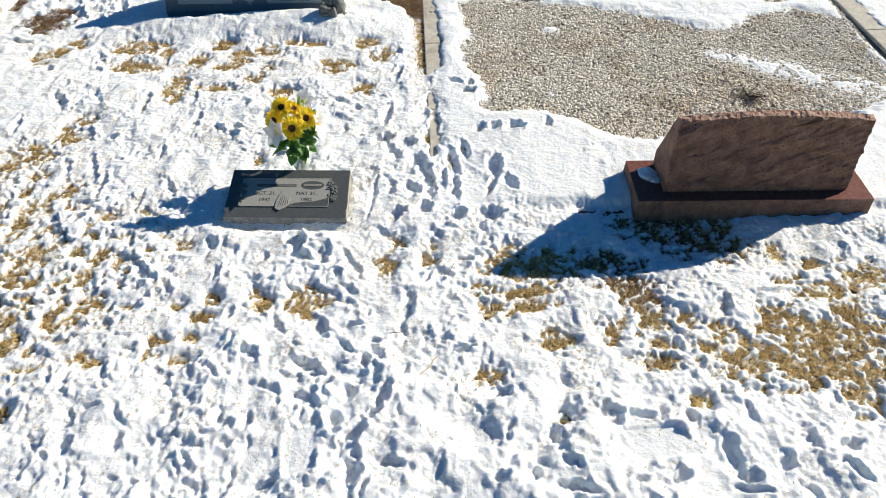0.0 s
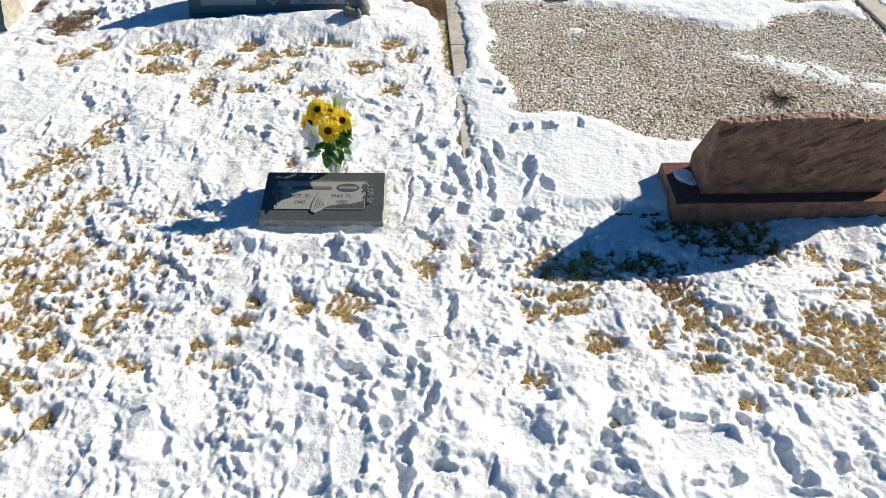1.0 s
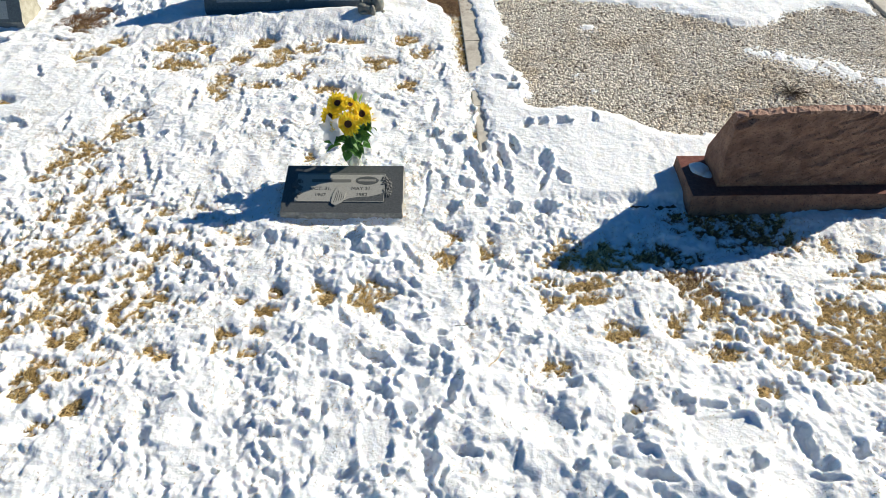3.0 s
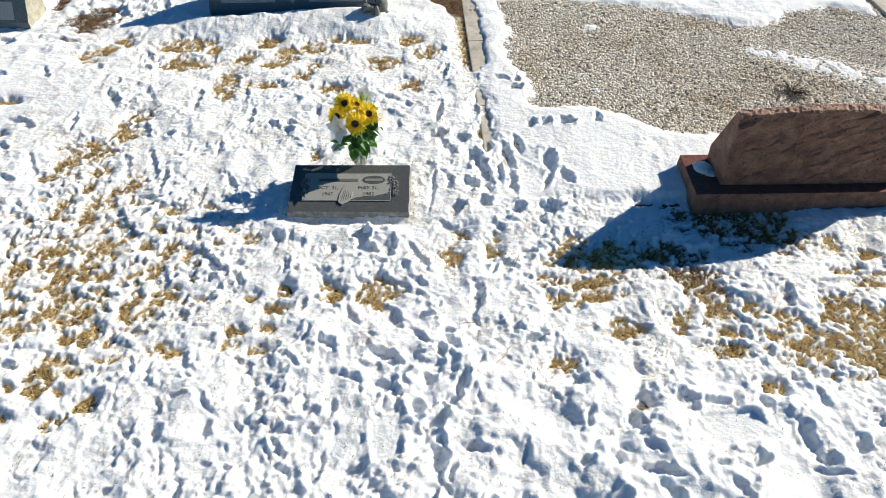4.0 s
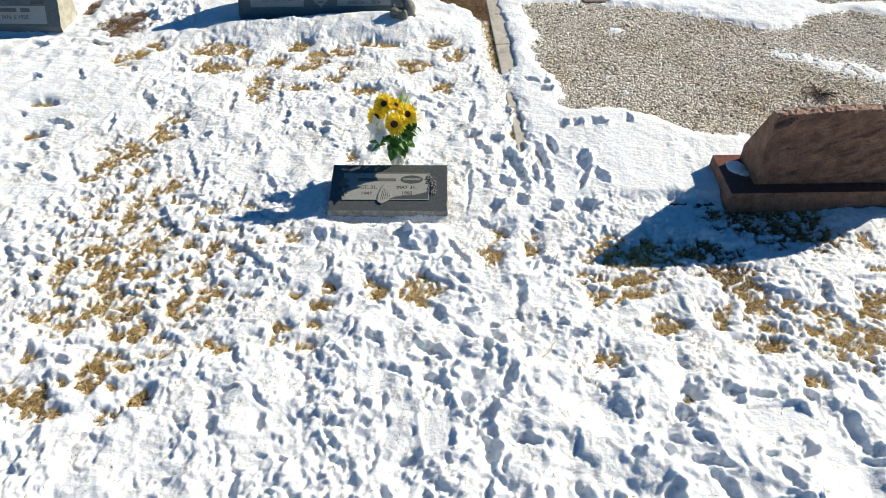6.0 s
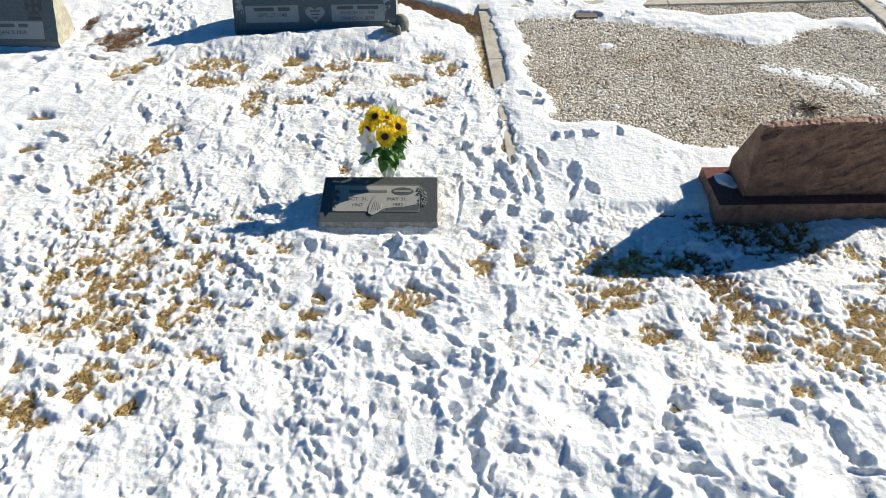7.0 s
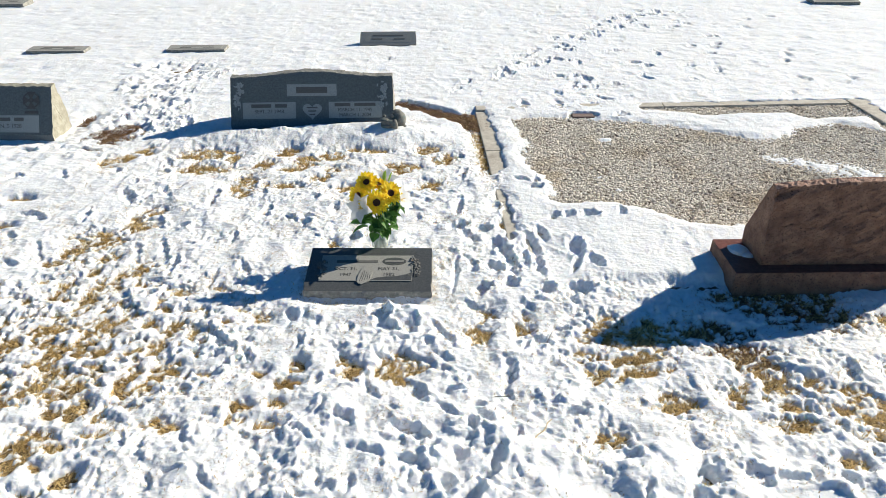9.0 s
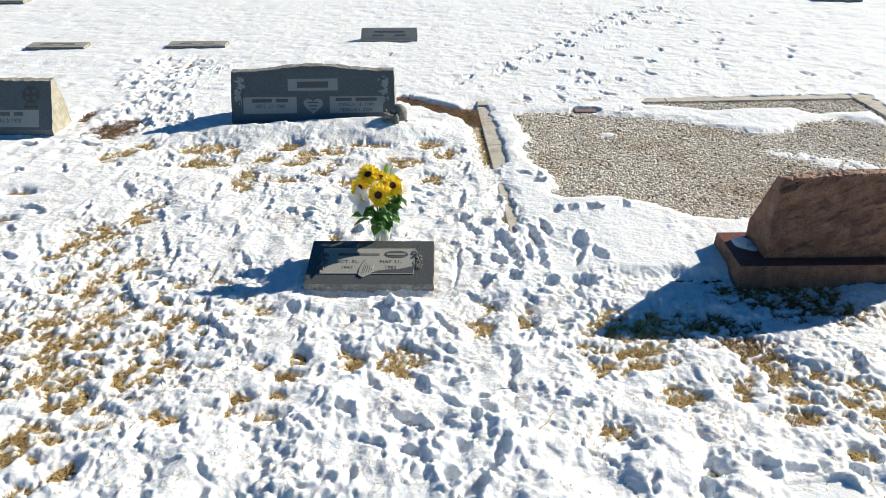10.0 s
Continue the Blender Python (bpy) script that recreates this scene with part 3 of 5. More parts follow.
ALL_PRINTS = PRINTS_FOOT_WEST + PRINTS_FOOT + PRINTS_FOOT_EAST + PRINTS_BEFORE_MARKER + PRINTS_MIDWAY + PRINTS_EAST + PRINTS_NEAR_EAST + PRINTS_NEAR_WEST + PRINTS_NEAR_MIDDLE + PRINTS_NEAR + PRINTS_BEHIND + PRINTS_BEHIND_MARKER + PRINTS_PLOT + PRINTS_BY_KERB + PRINTS_WEST + PRINTS_FAR_WEST
PIT_DEPTH = 0.80
# flat slabs of pressed snow: centre, half widths, height
PLATES = [(0.69, 2.17, 0.09, 0.13, 0.036), (0.86, 1.47, 0.12, 0.07, 0.030), (-0.49, 1.41, 0.06, 0.10, 0.034), (1.46, 2.33, 0.19, 0.06, 0.036)]
FAR_TRACKS = [(2.03, 9.32), (1.54, 8.60), (1.05, 8.03), (0.45, 7.07), (0.01, 6.2), (2.27, 8.59), (1.15, 6.85), (0.6, 6.02), (0.88, 5.94), (1.8, 6.64), (2.62, 7.16), (3.16, 7.08), (2.83, 8.9), (0.29, 5.86)]
GRAVEL_OPEN = [(0.305, 3.80), (0.325, 4.0), (0.29, 4.18), (0.235, 4.25), (0.185, 4.52), (0.262, 4.82), (0.20, 4.90), (0.155, 5.20), (0.427, 5.244), (1.038, 5.124), (1.505, 4.959), (1.796, 4.725), (2.059, 4.781), (2.312, 4.994), (2.603, 5.08), (2.83, 4.956), (2.86, 4.0), (1.75, 3.42), (1.314, 3.479), (1.042, 3.528), (0.798, 3.722), (0.58, 3.817)]
GRAVEL_STRIP = [(1.262, 5.518), (1.633, 5.389), (2.313, 5.414), (2.432, 5.276), (2.858, 5.342), (2.825, 5.554), (1.904, 5.53)]


def plot_mask(x, y):
    """How far inside the kerbed plot a place lies, 0 to 1."""
    west = -0.03 - 0.062 * (y - 4.0) + 0.022 * lattice(x * 7, y * 7, 15)
    return smooth_step(-0.03, 0.05, x - west) * smooth_step(2.83, 2.90, y) * smooth_step(5.56, 5.50, y - 0.055 * x) * smooth_step(3.0, 2.9, x)


def dent(h, gx, gy, cx, cy, rx, ry, turn, depth, rim, rng):
    """Press one pit with a raised rim into the height grid h[iy, ix]."""
    r = max(rx, ry) * 1.8
    i0, i1 = np.searchsorted(gx, (cx - r, cx + r))
    j0, j1 = np.searchsorted(gy, (cy - r, cy + r))
    if i1 - i0 < 2 or j1 - j0 < 2:
        return
    x, y = np.meshgrid(gx[i0:i1] - cx, gy[j0:j1] - cy)
    bent = 0.35 * min(rx, ry) + 0.012
    x, y = x + bent * lattice((x + cx) * 17, (y + cy) * 17, 73), y + bent * lattice((x + cx) * 17, (y + cy) * 17, 74)
    w = lattice((x + cx) * 13, (y + cy) * 13, 76) * 0.35 + lattice((x + cx) * 24, (y + cy) * 24, 77) * 0.40 + lattice((x + cx) * 48, (y + cy) * 48, 78) * 0.14
    u, v = (x * math.cos(turn) + y * math.sin(turn)) / rx, (y * math.cos(turn) - x * math.sin(turn)) / ry
    e = np.hypot(u, v) * (1 + w)
    h[j0:j1, i0:i1] += -depth * (1 - smooth_step(0.25, 1.2, e)) + rim * np.exp(-((e - 1.3) / 0.28) ** 2)


def press(h, gx, gy, cx, cy, a, b, turn):
    """Tread one steep-sided pit with a banked rim; the narrower it lies across the sun's way, the shallower it is."""
    r = a * 1.9 + 0.02
    i0, i1 = np.searchsorted(gx, (cx - r, cx + r))
    j0, j1 = np.searchsorted(gy, (cy - r, cy + r))
    if i1 - i0 < 2 or j1 - j0 < 2:
        return
    x, y = np.meshgrid(gx[i0:i1], gy[j0:j1])
    soft = 0.45 if cx > 0.08 and cy > 2.95 else 1.0
    bent = soft * (0.34 * b + 0.007)
    u0 = x - cx + bent * (lattice(x * 17, y * 17, 73) + 0.55 * lattice(x * 39, y * 39, 75) + 0.25 * lattice(x * 85, y * 85, 79))
    v0 = y - cy + bent * (lattice(x * 17, y * 17, 74) + 0.55 * lattice(x * 39, y * 39, 76) + 0.25 * lattice(x * 85, y * 85, 80))
    c, s = math.cos(radians(turn)), math.sin(radians(turn))
    u, v = (u0 * c + v0 * s) / a, (v0 * c - u0 * s) / b
    e = np.hypot(u, v) * (1 + 0.22 * lattice(x * 31, y * 31, 77))
    across = 1 / math.hypot((0.87 * c + 0.49 * s) / a, (0.49 * c - 0.87 * s) / b)
    depth = min(0.046, max(0.010, PIT_DEPTH * across))
    sunward = np.clip((0.87 * u0 + 0.49 * v0) / (np.hypot(u0, v0) + 1e-6), -1, 1)
    hole = (1 - smooth_step(0.40, 1.15, e)) * (1 + 0.22 * soft * lattice(x * 52, y * 52, 82))
    rim = depth * 0.30 * np.exp(-((e - 1.30) / 0.26) ** 2) * (0.5 + 0.65 * sunward) * (1 + 0.9 * lattice(x * 34, y * 34, 83))
    h[j0:j1, i0:i1] += rim - depth * hole


def snow_heights(gx, gy):
    """Depth of the snow over the turf (below nought: bare ground)."""
    x, y = np.meshgrid(gx, gy)
    rng = random.Random(5)
    mesh = np.maximum(np.gradient(gx)[None, :], np.gradient(gy)[:, None])

    def carried_by(size):
        return smooth_step(0.62 * size, 0.36 * size, mesh)

    plot = plot_mask(x, y)
    beyond = smooth_step(4.75, 5.15, y + 0.25 * lattice(x * 1.4, y * 1.4, 3))
    lane = np.exp(-(segment_distance(x, y, -2.75, 4.9, -3.0, 6.9) / 0.36) ** 2)
    calm = np.maximum(plot, beyond) * (1 - 0.85 * lane)
    calm = np.maximum(calm, 0.75 * np.exp(-(((x + 3.1) / 0.75) ** 2 + ((y - 3.9) / 0.5) ** 2) ** 2))
    calm *= 1 - 0.6 * np.exp(-np.maximum(0, (x - 0.15) / 0.35) ** 2 - np.maximum(0, (y - 3.05) / 0.35) ** 2) * plot
    calm *= 1 - 0.5 * np.exp(-((x - 0.85) / 0.18) ** 2 - ((y - 3.15) / 0.25) ** 2)
    trod = 1 - calm
    wx, wy = x + 0.030 * lattice(x * 9, y * 9, 41), y + 0.030 * lattice(x * 9, y * 9, 42)
    wx, wy = wx + 0.006 * lattice(x * 45, y * 45, 43), wy + 0.006 * lattice(x * 45, y * 45, 44)
    lumps = fbm(wx, wy, 0.17, 2, 11) * carried_by(0.14)
    crumbs = fbm(wx, wy, 0.062, 2, 21) * carried_by(0.05)
    grit = fbm(x, y, 0.022, 2, 31) * carried_by(0.024)
    small, big = carried_by(0.045), carried_by(0.12)
    quiet = smooth_step(1.95, 1.5, y) * smooth_step(-0.55, 0.05, x)
    kicked = smooth_step(-0.70, 0.35, fbm(x, y, 0.38, 2, 71))
    kicked = np.maximum(kicked, 0.9 * np.exp(-((x - 1.95) / 0.35) ** 4 - ((y - 2.45) / 0.25) ** 4))
    front = smooth_step(2.0, 1.5, y)
    h = 0.030 + 0.011 * calm + 0.008 * front + 0.006 * quiet + 0.010 * fbm(x, y, 0.9, 2, 8) * carried_by(0.6)
    strength = trod * (0.68 + 0.32 * smooth_step(2.95, 2.55, y))
    rear = smooth_step(2.9, 3.2, y) * smooth_step(4.9, 4.6, y) * trod
    h += strength * (0.017 + 0.006 * smooth_step(2.1, 1.7, y)) * big * np.tanh(2.0 * fbm(wx, wy, 0.24, 3, 11, 0.42))
    h += (0.35 * front + 0.65 * quiet) * big * 0.021 * np.tanh(2.2 * fbm(wx, wy * 0.7 + 0.3 * wx, 0.23, 3, 17, 0.45))
    h += rear * big * 0.011 * np.tanh(2.6 * fbm(wx, wy * 0.8 - 0.3 * wx, 0.15, 2, 18, 0.4))
    h += strength * small * (1 - 0.1 * rear) * (1 - 0.25 * quiet) * (0.12 + 0.88 * kicked) * (0.0085 * np.tanh(2.2 * fbm(wx, wy * 0.8, 0.095, 2, 14, 0.42)) + 0.0042 * clods(wx, wy, 0.046, 52, 0.42) + 0.0012 * clods(wx, wy, 0.024, 53, 0.4))
    crusty = smooth_step(-0.22, 0.22, fbm(x, y, 0.27, 2, 72)) * (1 - 0.55 * quiet)
    flakes = fbm(wx * 0.94 + wy * 0.34, wy * 0.94 - wx * 0.34, 0.056, 3, 24, 0.68)
    h += strength * carried_by(0.04) * (0.25 + 0.75 * crusty) * (0.0120 * np.tanh(2.6 * flakes) - 0.007 * np.exp(-(fbm(wx, wy, 0.085, 2, 26) / 0.10) ** 2))
    h += strength * (1 - 0.2 * quiet) * (0.10 + 0.90 * crusty) * (0.0040 * crumbs + 0.0058 * grit)
    h -= beyond * (carried_by(0.13) * 0.011 * clods(x / 1.5, y, 0.10, 55, 0.22) + carried_by(0.08) * 0.005 * clods(wx / 1.3, wy, 0.055, 56, 0.22))
    h += beyond * carried_by(0.22) * 0.0022 * fbm(wx, wy, 0.26, 2, 58)
    h += calm * (0.004 * lumps + 0.0022 * crumbs + 0.0005 * grit)
    # ordinary boot prints further out on both sides
    for _ in range(130):
        cx, cy = rng.uniform(-4.2, 3.4), rng.uniform(0.7, 4.6)
        if -2.9 + 0.45 * (2.0 - cy) < cx < 2.1 or float(plot_mask(np.array(cx), np.array(cy))) > 0.3:
            continue
        dent(h, gx, gy, cx, cy, rng.uniform(0.05, 0.13), rng.uniform(0.025, 0.05), rng.gauss(1.2, 0.7), rng.uniform(0.012, 0.030), rng.uniform(0.000, 0.006), rng)
    for _ in range(70):
        t = rng.random()
        cx, cy = -2.75 - 0.25 * t + rng.gauss(0, 0.2), 4.9 + 2.0 * t
        dent(h, gx, gy, cx, cy, rng.uniform(0.06, 0.12), rng.uniform(0.04, 0.06), rng.uniform(0, 3), rng.uniform(0.015, 0.035), 0.010, rng)
    for a, b in zip(FAR_TRACKS[:5], FAR_TRACKS[1:5]):
        for k in range(4):
            t = k / 4
            for side in (-0.11, 0.14):
                dent(h, gx, gy, a[0] + (b[0] - a[0]) * t + side + rng.gauss(0, 0.05), a[1] + (b[1] - a[1]) * t + rng.gauss(0, 0.06), rng.uniform(0.07, 0.11), 0.05, rng.gauss(0.9, 0.4), 0.034, 0.004, rng)
    for cx, cy in FAR_TRACKS[5:]:
        for k in range(5):
            dent(h, gx, gy, cx + rng.gauss(0, 0.4), cy + rng.gauss(0, 0.35), rng.uniform(0.06, 0.10), 0.045, rng.uniform(0, 3), 0.028, 0.003, rng)
    for _ in range(90):
        dent(h, gx, gy, rng.uniform(-7, 6), rng.uniform(5.7, 10.5), rng.uniform(0.03, 0.10), rng.uniform(0.02, 0.045), rng.gauss(0, 0.5), rng.uniform(0.006, 0.016), 0.002, rng)
    floor = 0.0155 + 0.003 * crumbs + 0.002 * grit
    h = floor + 0.009 * np.logaddexp(0, (h - floor) / 0.009)
    h -= 0.0035
    west = np.exp(-((x + 1.95) / 1.0) ** 4 - ((y - 2.4) / 1.05) ** 2) + 0.6 * np.exp(-((x + 1.2) / 1.2) ** 2 - ((y - 4.4) / 0.35) ** 2) + 0.5 * np.exp(-((x - 1.2) / 1.0) ** 2 - ((y - 2.1) / 0.4) ** 2) + 0.75 * np.exp(-((x - 1.95) / 0.35) ** 4 - ((y - 2.38) / 0.2) ** 4)
    h *= 1 - 0.46 * np.minimum(west, 1) * trod
    h += 0.006 * trod * smooth_step(3.4, 2.6, y)
    for spot in ALL_PRINTS:
        press(h, gx, gy, *spot)
    pit_floor = 0.0075 + 0.004 * crumbs
    h = pit_floor + 0.004 * np.logaddexp(0, (h - pit_floor) / 0.004)
    for cx, cy, rx, ry, lie in PLATES:
        e = np.maximum(np.abs((x - cx) / rx + 0.25 * (y - cy) / ry), np.abs((y - cy) / ry - 0.2 * (x - cx) / rx)) + 0.10 * crumbs
        k = smooth_step(1.06, 0.92, e)
        if lie < 0.03:
            h += 0.013 * np.exp(-((e - 1.2) / 0.2) ** 2)
        h = h * (1 - k) + k * (lie + 0.004 * (x - cx) / rx + 0.0012 * grit)
    h += trod * ((0.4 + 0.6 * kicked) * (0.0020 * crumbs + 0.0012 * grit) + 0.0010 * kicked * carried_by(0.022) * clods(wx, wy, 0.017, 57, 0.4)) * (1 - 0.35 * quiet)
    # snow banked against the stones
    ahead = y - (4.915 + 0.055 * (x + 1.4)) + 0.03 * lumps
    h += (0.050 + 0.022 * smooth_step(-2.2, -0.9, x)) * np.exp(-((x + 1.42) / 0.86) ** 6) * np.exp(-(np.where(ahead > 0, ahead / 0.085, ahead / 0.21)) ** 2)
    h += 0.014 * np.exp(-((x + 0.78) / 0.30) ** 4 - ((y - 2.58) / 0.07) ** 2)
    h -= 0.005 * np.exp(-((x + 1.42) / 0.30) ** 4 - ((y - 2.70) / 0.20) ** 4)
    foot_free = np.exp(-((x + 0.775) / 0.335) ** 8 - ((y - 2.665) / 0.036) ** 2)
    h = h * (1 - 0.85 * foot_free) + 0.85 * foot_free * (0.004 + 0.010 * crumbs)
    h += 0.012 * np.exp(-((x - 1.75) / 0.40) ** 4 - ((y - 2.70) / 0.06) ** 2)
    h -= 0.012 * np.exp(-((x - 1.65) / 0.45) ** 4 - ((y - 2.62) / 0.16) ** 2)
    h += 0.010 * np.exp(-((x - 0.95) / 0.55) ** 4 - ((y - 2.57) / 0.20) ** 2) * np.tanh(3 * fbm(wx, wy, 0.19, 2, 47))
    h += 0.020 * plot * smooth_step(4.8, 4.0, y) * smooth_step(0.05, 0.5, x)
    # bare, grassy spots
    thin, halo = np.zeros_like(h), np.zeros_like(h)
    for cx, cy, rx, ry in [(a, b, 0.93 * c, 0.93 * d) for a, b, c, d in BARE_FRONT + BARE_EAST] + BARE_FOOT + BARE_WEST + BARE_WEST_SMALL + BARE_MIDDLE + BARE_BACK + BARE_SOIL:
        e = ((x - cx) / (rx * 1.28)) ** 2 + ((y - cy) / (ry * 1.28)) ** 2 + 1.2 * crumbs + 0.7 * lumps + 0.5 * grit + 0.5 * flakes
        e = np.maximum(e, 0)
        thin = np.maximum(thin, np.exp(-e ** 1.5))
        halo = np.maximum(halo, np.exp(-e / 3.2))
    h *= 1 - 0.68 * halo
    mottle = np.tanh(1.3 * crumbs + 1.6 * grit)
    h = h * (1 - thin) + thin * (-0.005 + 0.0130 * mottle)
    spots = trod * west * np.maximum(smooth_step(-0.05, 0.30, fbm(x, y, 0.095, 3, 61)), 1.0 * smooth_step(0.02, 0.22, fbm(x, y, 0.060, 2, 63)))
    spots = smooth_step(0.56, 1.0, spots)
    h = h * (1 - 0.85 * spots) + 0.85 * spots * (-0.003 + 0.0145 * mottle)
    # plot: bare gravel and kerb tops
    ragged = 0.05 * lumps + 0.03 * crumbs + 0.012 * grit
    open_ = inside_distance(x, y, GRAVEL_OPEN)
    streak = np.exp(-((segment_distance(x, y, 1.84, 4.46, 2.70, 4.02) + 0.06 * lumps + 0.04 * crumbs) / (0.15 + 0.06 * smooth_step(1.8, 2.2, x))) ** 2) * (0.72 + 0.28 * smooth_step(-0.25, 0.2, lumps + 0.8 * crumbs))
    patch = np.exp(-((x - 0.75) / 0.09) ** 2 - ((y - 4.81) / 0.08) ** 2) + 0.8 * np.exp(-((x - 0.60) / 0.06) ** 2 - ((y - 4.14) / 0.05) ** 2) + 0.8 * np.exp(-((x - 0.67) / 0.05) ** 2 - ((y - 3.95) / 0.05) ** 2)
    bare = smooth_step(-0.16, 0.03, open_ + ragged)
    bare = np.maximum(bare, smooth_step(-0.07, 0.02, inside_distance(x, y, GRAVEL_STRIP) + 0.6 * ragged))
    for x0, y0, x1, y1, w in ((-0.145, 5.42, -0.060, 4.30, 0.042), (-0.075, 3.92, -0.052, 3.72, 0.014), (-0.052, 3.72, -0.052, 3.30, 0.022), (1.25, 5.52, 2.98, 5.635, 0.075), (2.95, 5.60, 3.02, 4.4, 0.09), (0.60, 5.32, 0.72, 5.325, 0.05)):
        bare = np.maximum(bare, smooth_step(0.018, -0.012, segment_distance(x, y, x0, y0, x1, y1) - w + 0.75 * ragged))
    h = h * (1 - bare) - 0.004 * bare
    h += bare * np.minimum(np.maximum(streak, patch), 1) * (0.0272 + 0.006 * crumbs + 0.006 * grit + 0.004 * lumps) * (open_ > 0)
    # bare strips beside the kerb and at the foot of the stones
    foot = np.exp(-(segment_distance(x, y, -0.22, 5.40, -0.14, 4.25) / 0.075) ** 2)
    foot = np.maximum(foot, 0.6 * np.exp(-(segment_distance(x, y, -3.29, 4.80, -3.27, 5.05) / 0.07) ** 2))
    foot = np.maximum(foot, np.exp(-(segment_distance(x, y, -2.15, 5.00, -1.80, 4.99) / 0.07) ** 2))
    foot = np.maximum(foot, np.exp(-(segment_distance(x, y, 0.72, 2.835, 0.97, 2.835) / 0.04) ** 2))
    foot = np.maximum(foot, 0.8 * np.exp(-(segment_distance(x, y, -4.3, 4.76, -3.3, 4.76) / 0.08) ** 2))
    foot = np.maximum(foot, np.exp(-(segment_distance(x, y, 0.98, 2.73, 1.42, 2.74) / 0.06) ** 2))
    h = h * (1 - foot) + foot * (-0.002 + 0.012 * mottle)
    litter = smooth_step(0.03, -0.03, segment_distance(x, y, -0.80, 5.64, -0.20, 5.16) - 0.085 - 0.04 * (x + 0.5) + 0.8 * ragged)
    h = h * (1 - litter) - 0.02 * litter
    return h


GX = steps((-400, -40, 60, 12), (-40, -8, 4, 0.4), (-8, -3.5, 0.06, 0.019), (-3.5, -2.4, 0.018, 0.007), (-2.4, 2.2, 0.0070, 0.0070), (2.2, 2.5, 0.007, 0.012), (2.5, 6, 0.012, 0.055), (6, 40, 0.2, 4), (40, 400, 12, 60))
GY = steps((-400, -40, 60, 12), (-40, -3, 4, 0.16), (-3, 0.5, 0.16, 0.028), (0.5, 0.88, 0.028, 0.0070), (0.88, 3.4, 0.0070, 0.0070), (3.4, 6, 0.0068, 0.017), (6, 11, 0.017, 0.045), (11, 40, 0.10, 4), (40, 600, 12, 60))
HEIGHTS = snow_heights(GX, GY)


def snow_at(x, y):
    i = np.clip(np.searchsorted(GX, x), 0, len(GX) - 1)
    j = np.clip(np.searchsorted(GY, y), 0, len(GY) - 1)
    return HEIGHTS[j, i]


def grid_faces(nx, ny):
    k = np.arange(nx * ny).reshape(ny, nx)
    return np.stack([k[:-1, :-1], k[:-1, 1:], k[1:, 1:], k[1:, :-1]], -1).reshape(-1, 4)


def build_ground():
    gx = steps((-600, -40, 80, 12), (-40, -4, 4, 0.1), (-4, 4, 0.08, 0.08), (4, 40, 0.1, 4), (40, 600, 12, 80))
    gy = steps((-600, -40, 80, 12), (-40, 0.5, 4, 0.1), (0.5, 7, 0.08, 0.08), (7, 40, 0.1, 4), (40, 900, 12, 80))
    x, y = np.meshgrid(gx, gy)
    z = -0.004 + 0.004 * lattice(x * 6, y * 6, 91)
    ob = array_mesh("ground", np.stack([x, y, z], -1).reshape(-1, 3), grid_faces(len(gx), len(gy)), SOIL, True)
    tagged(ob, "flat cemetery lawn of dormant brown turf and soil", "ground", kind="structure")
    x, y = np.meshgrid(GX, GY)
    verts = np.stack([x, y, HEIGHTS], -1).reshape(-1, 3)
    faces = grid_faces(len(GX), len(GY))
    keep = (HEIGHTS.ravel()[faces] > -0.012).any(axis=1)
    ob = array_mesh("snow", verts, faces[keep], SNOW, True)
    tagged(ob, "trampled patchy white snow with boot prints over dead grass", "snow", kind="stuff")


build_ground()


# ---- kerb and gravel ----
def bevel_box(x0, x1, y0, y1, z0, z1, bevel=0.008, segments=2):
    bm = bmesh.new()
    bmesh.ops.create_cube(bm, size=1, matrix=Matrix.LocRotScale(((x0 + x1) / 2, (y0 + y1) / 2, (z0 + z1) / 2), None, (x1 - x0, y1 - y0, z1 - z0)))
    if bevel:
        bmesh.ops.bevel(bm, geom=bm.edges[:], offset=bevel, segments=segments, profile=0.6, affect="EDGES")
    return bm


def kerb_run(parent, x0, y0, x1, y1, width, pieces, top):
    """A run of kerb stones from one point to the other, with open joints between them."""
    length, turn = math.hypot(x1 - x0, y1 - y0), math.atan2(y1 - y0, x1 - x0)
    step = length / pieces
    for k in range(pieces):
        bm = bevel_box(0.003, step - 0.003, -width / 2, width / 2, -0.10, top, 0.007)
        bmesh.ops.transform(bm, matrix=Matrix.Translation((x0, y0, 0)) @ Matrix.Rotation(turn, 4, "Z") @ Matrix.Translation((k * step, 0, 0)), verts=bm.verts)
        part("kerb_stone", bm, CONCRETE, parent)


kerb = thing("kerb", pose(0, 0, 0), "low weathered concrete kerb framing a gravelled family plot", "kerb", kind="structure")
kerb_run(kerb, -0.135, 5.45, 0.02, 2.93, 0.115, 3, 0.016)
kerb_run(kerb, -0.19, 5.50, 2.90, 5.67, 0.105, 2, 0.032)
kerb_run(kerb, 2.99, 5.72, 3.16, 2.95, 0.17, 3, 0.032)
kerb_run(kerb, 0.09, 2.93, 3.07, 2.98, 0.115, 3, 0.026)


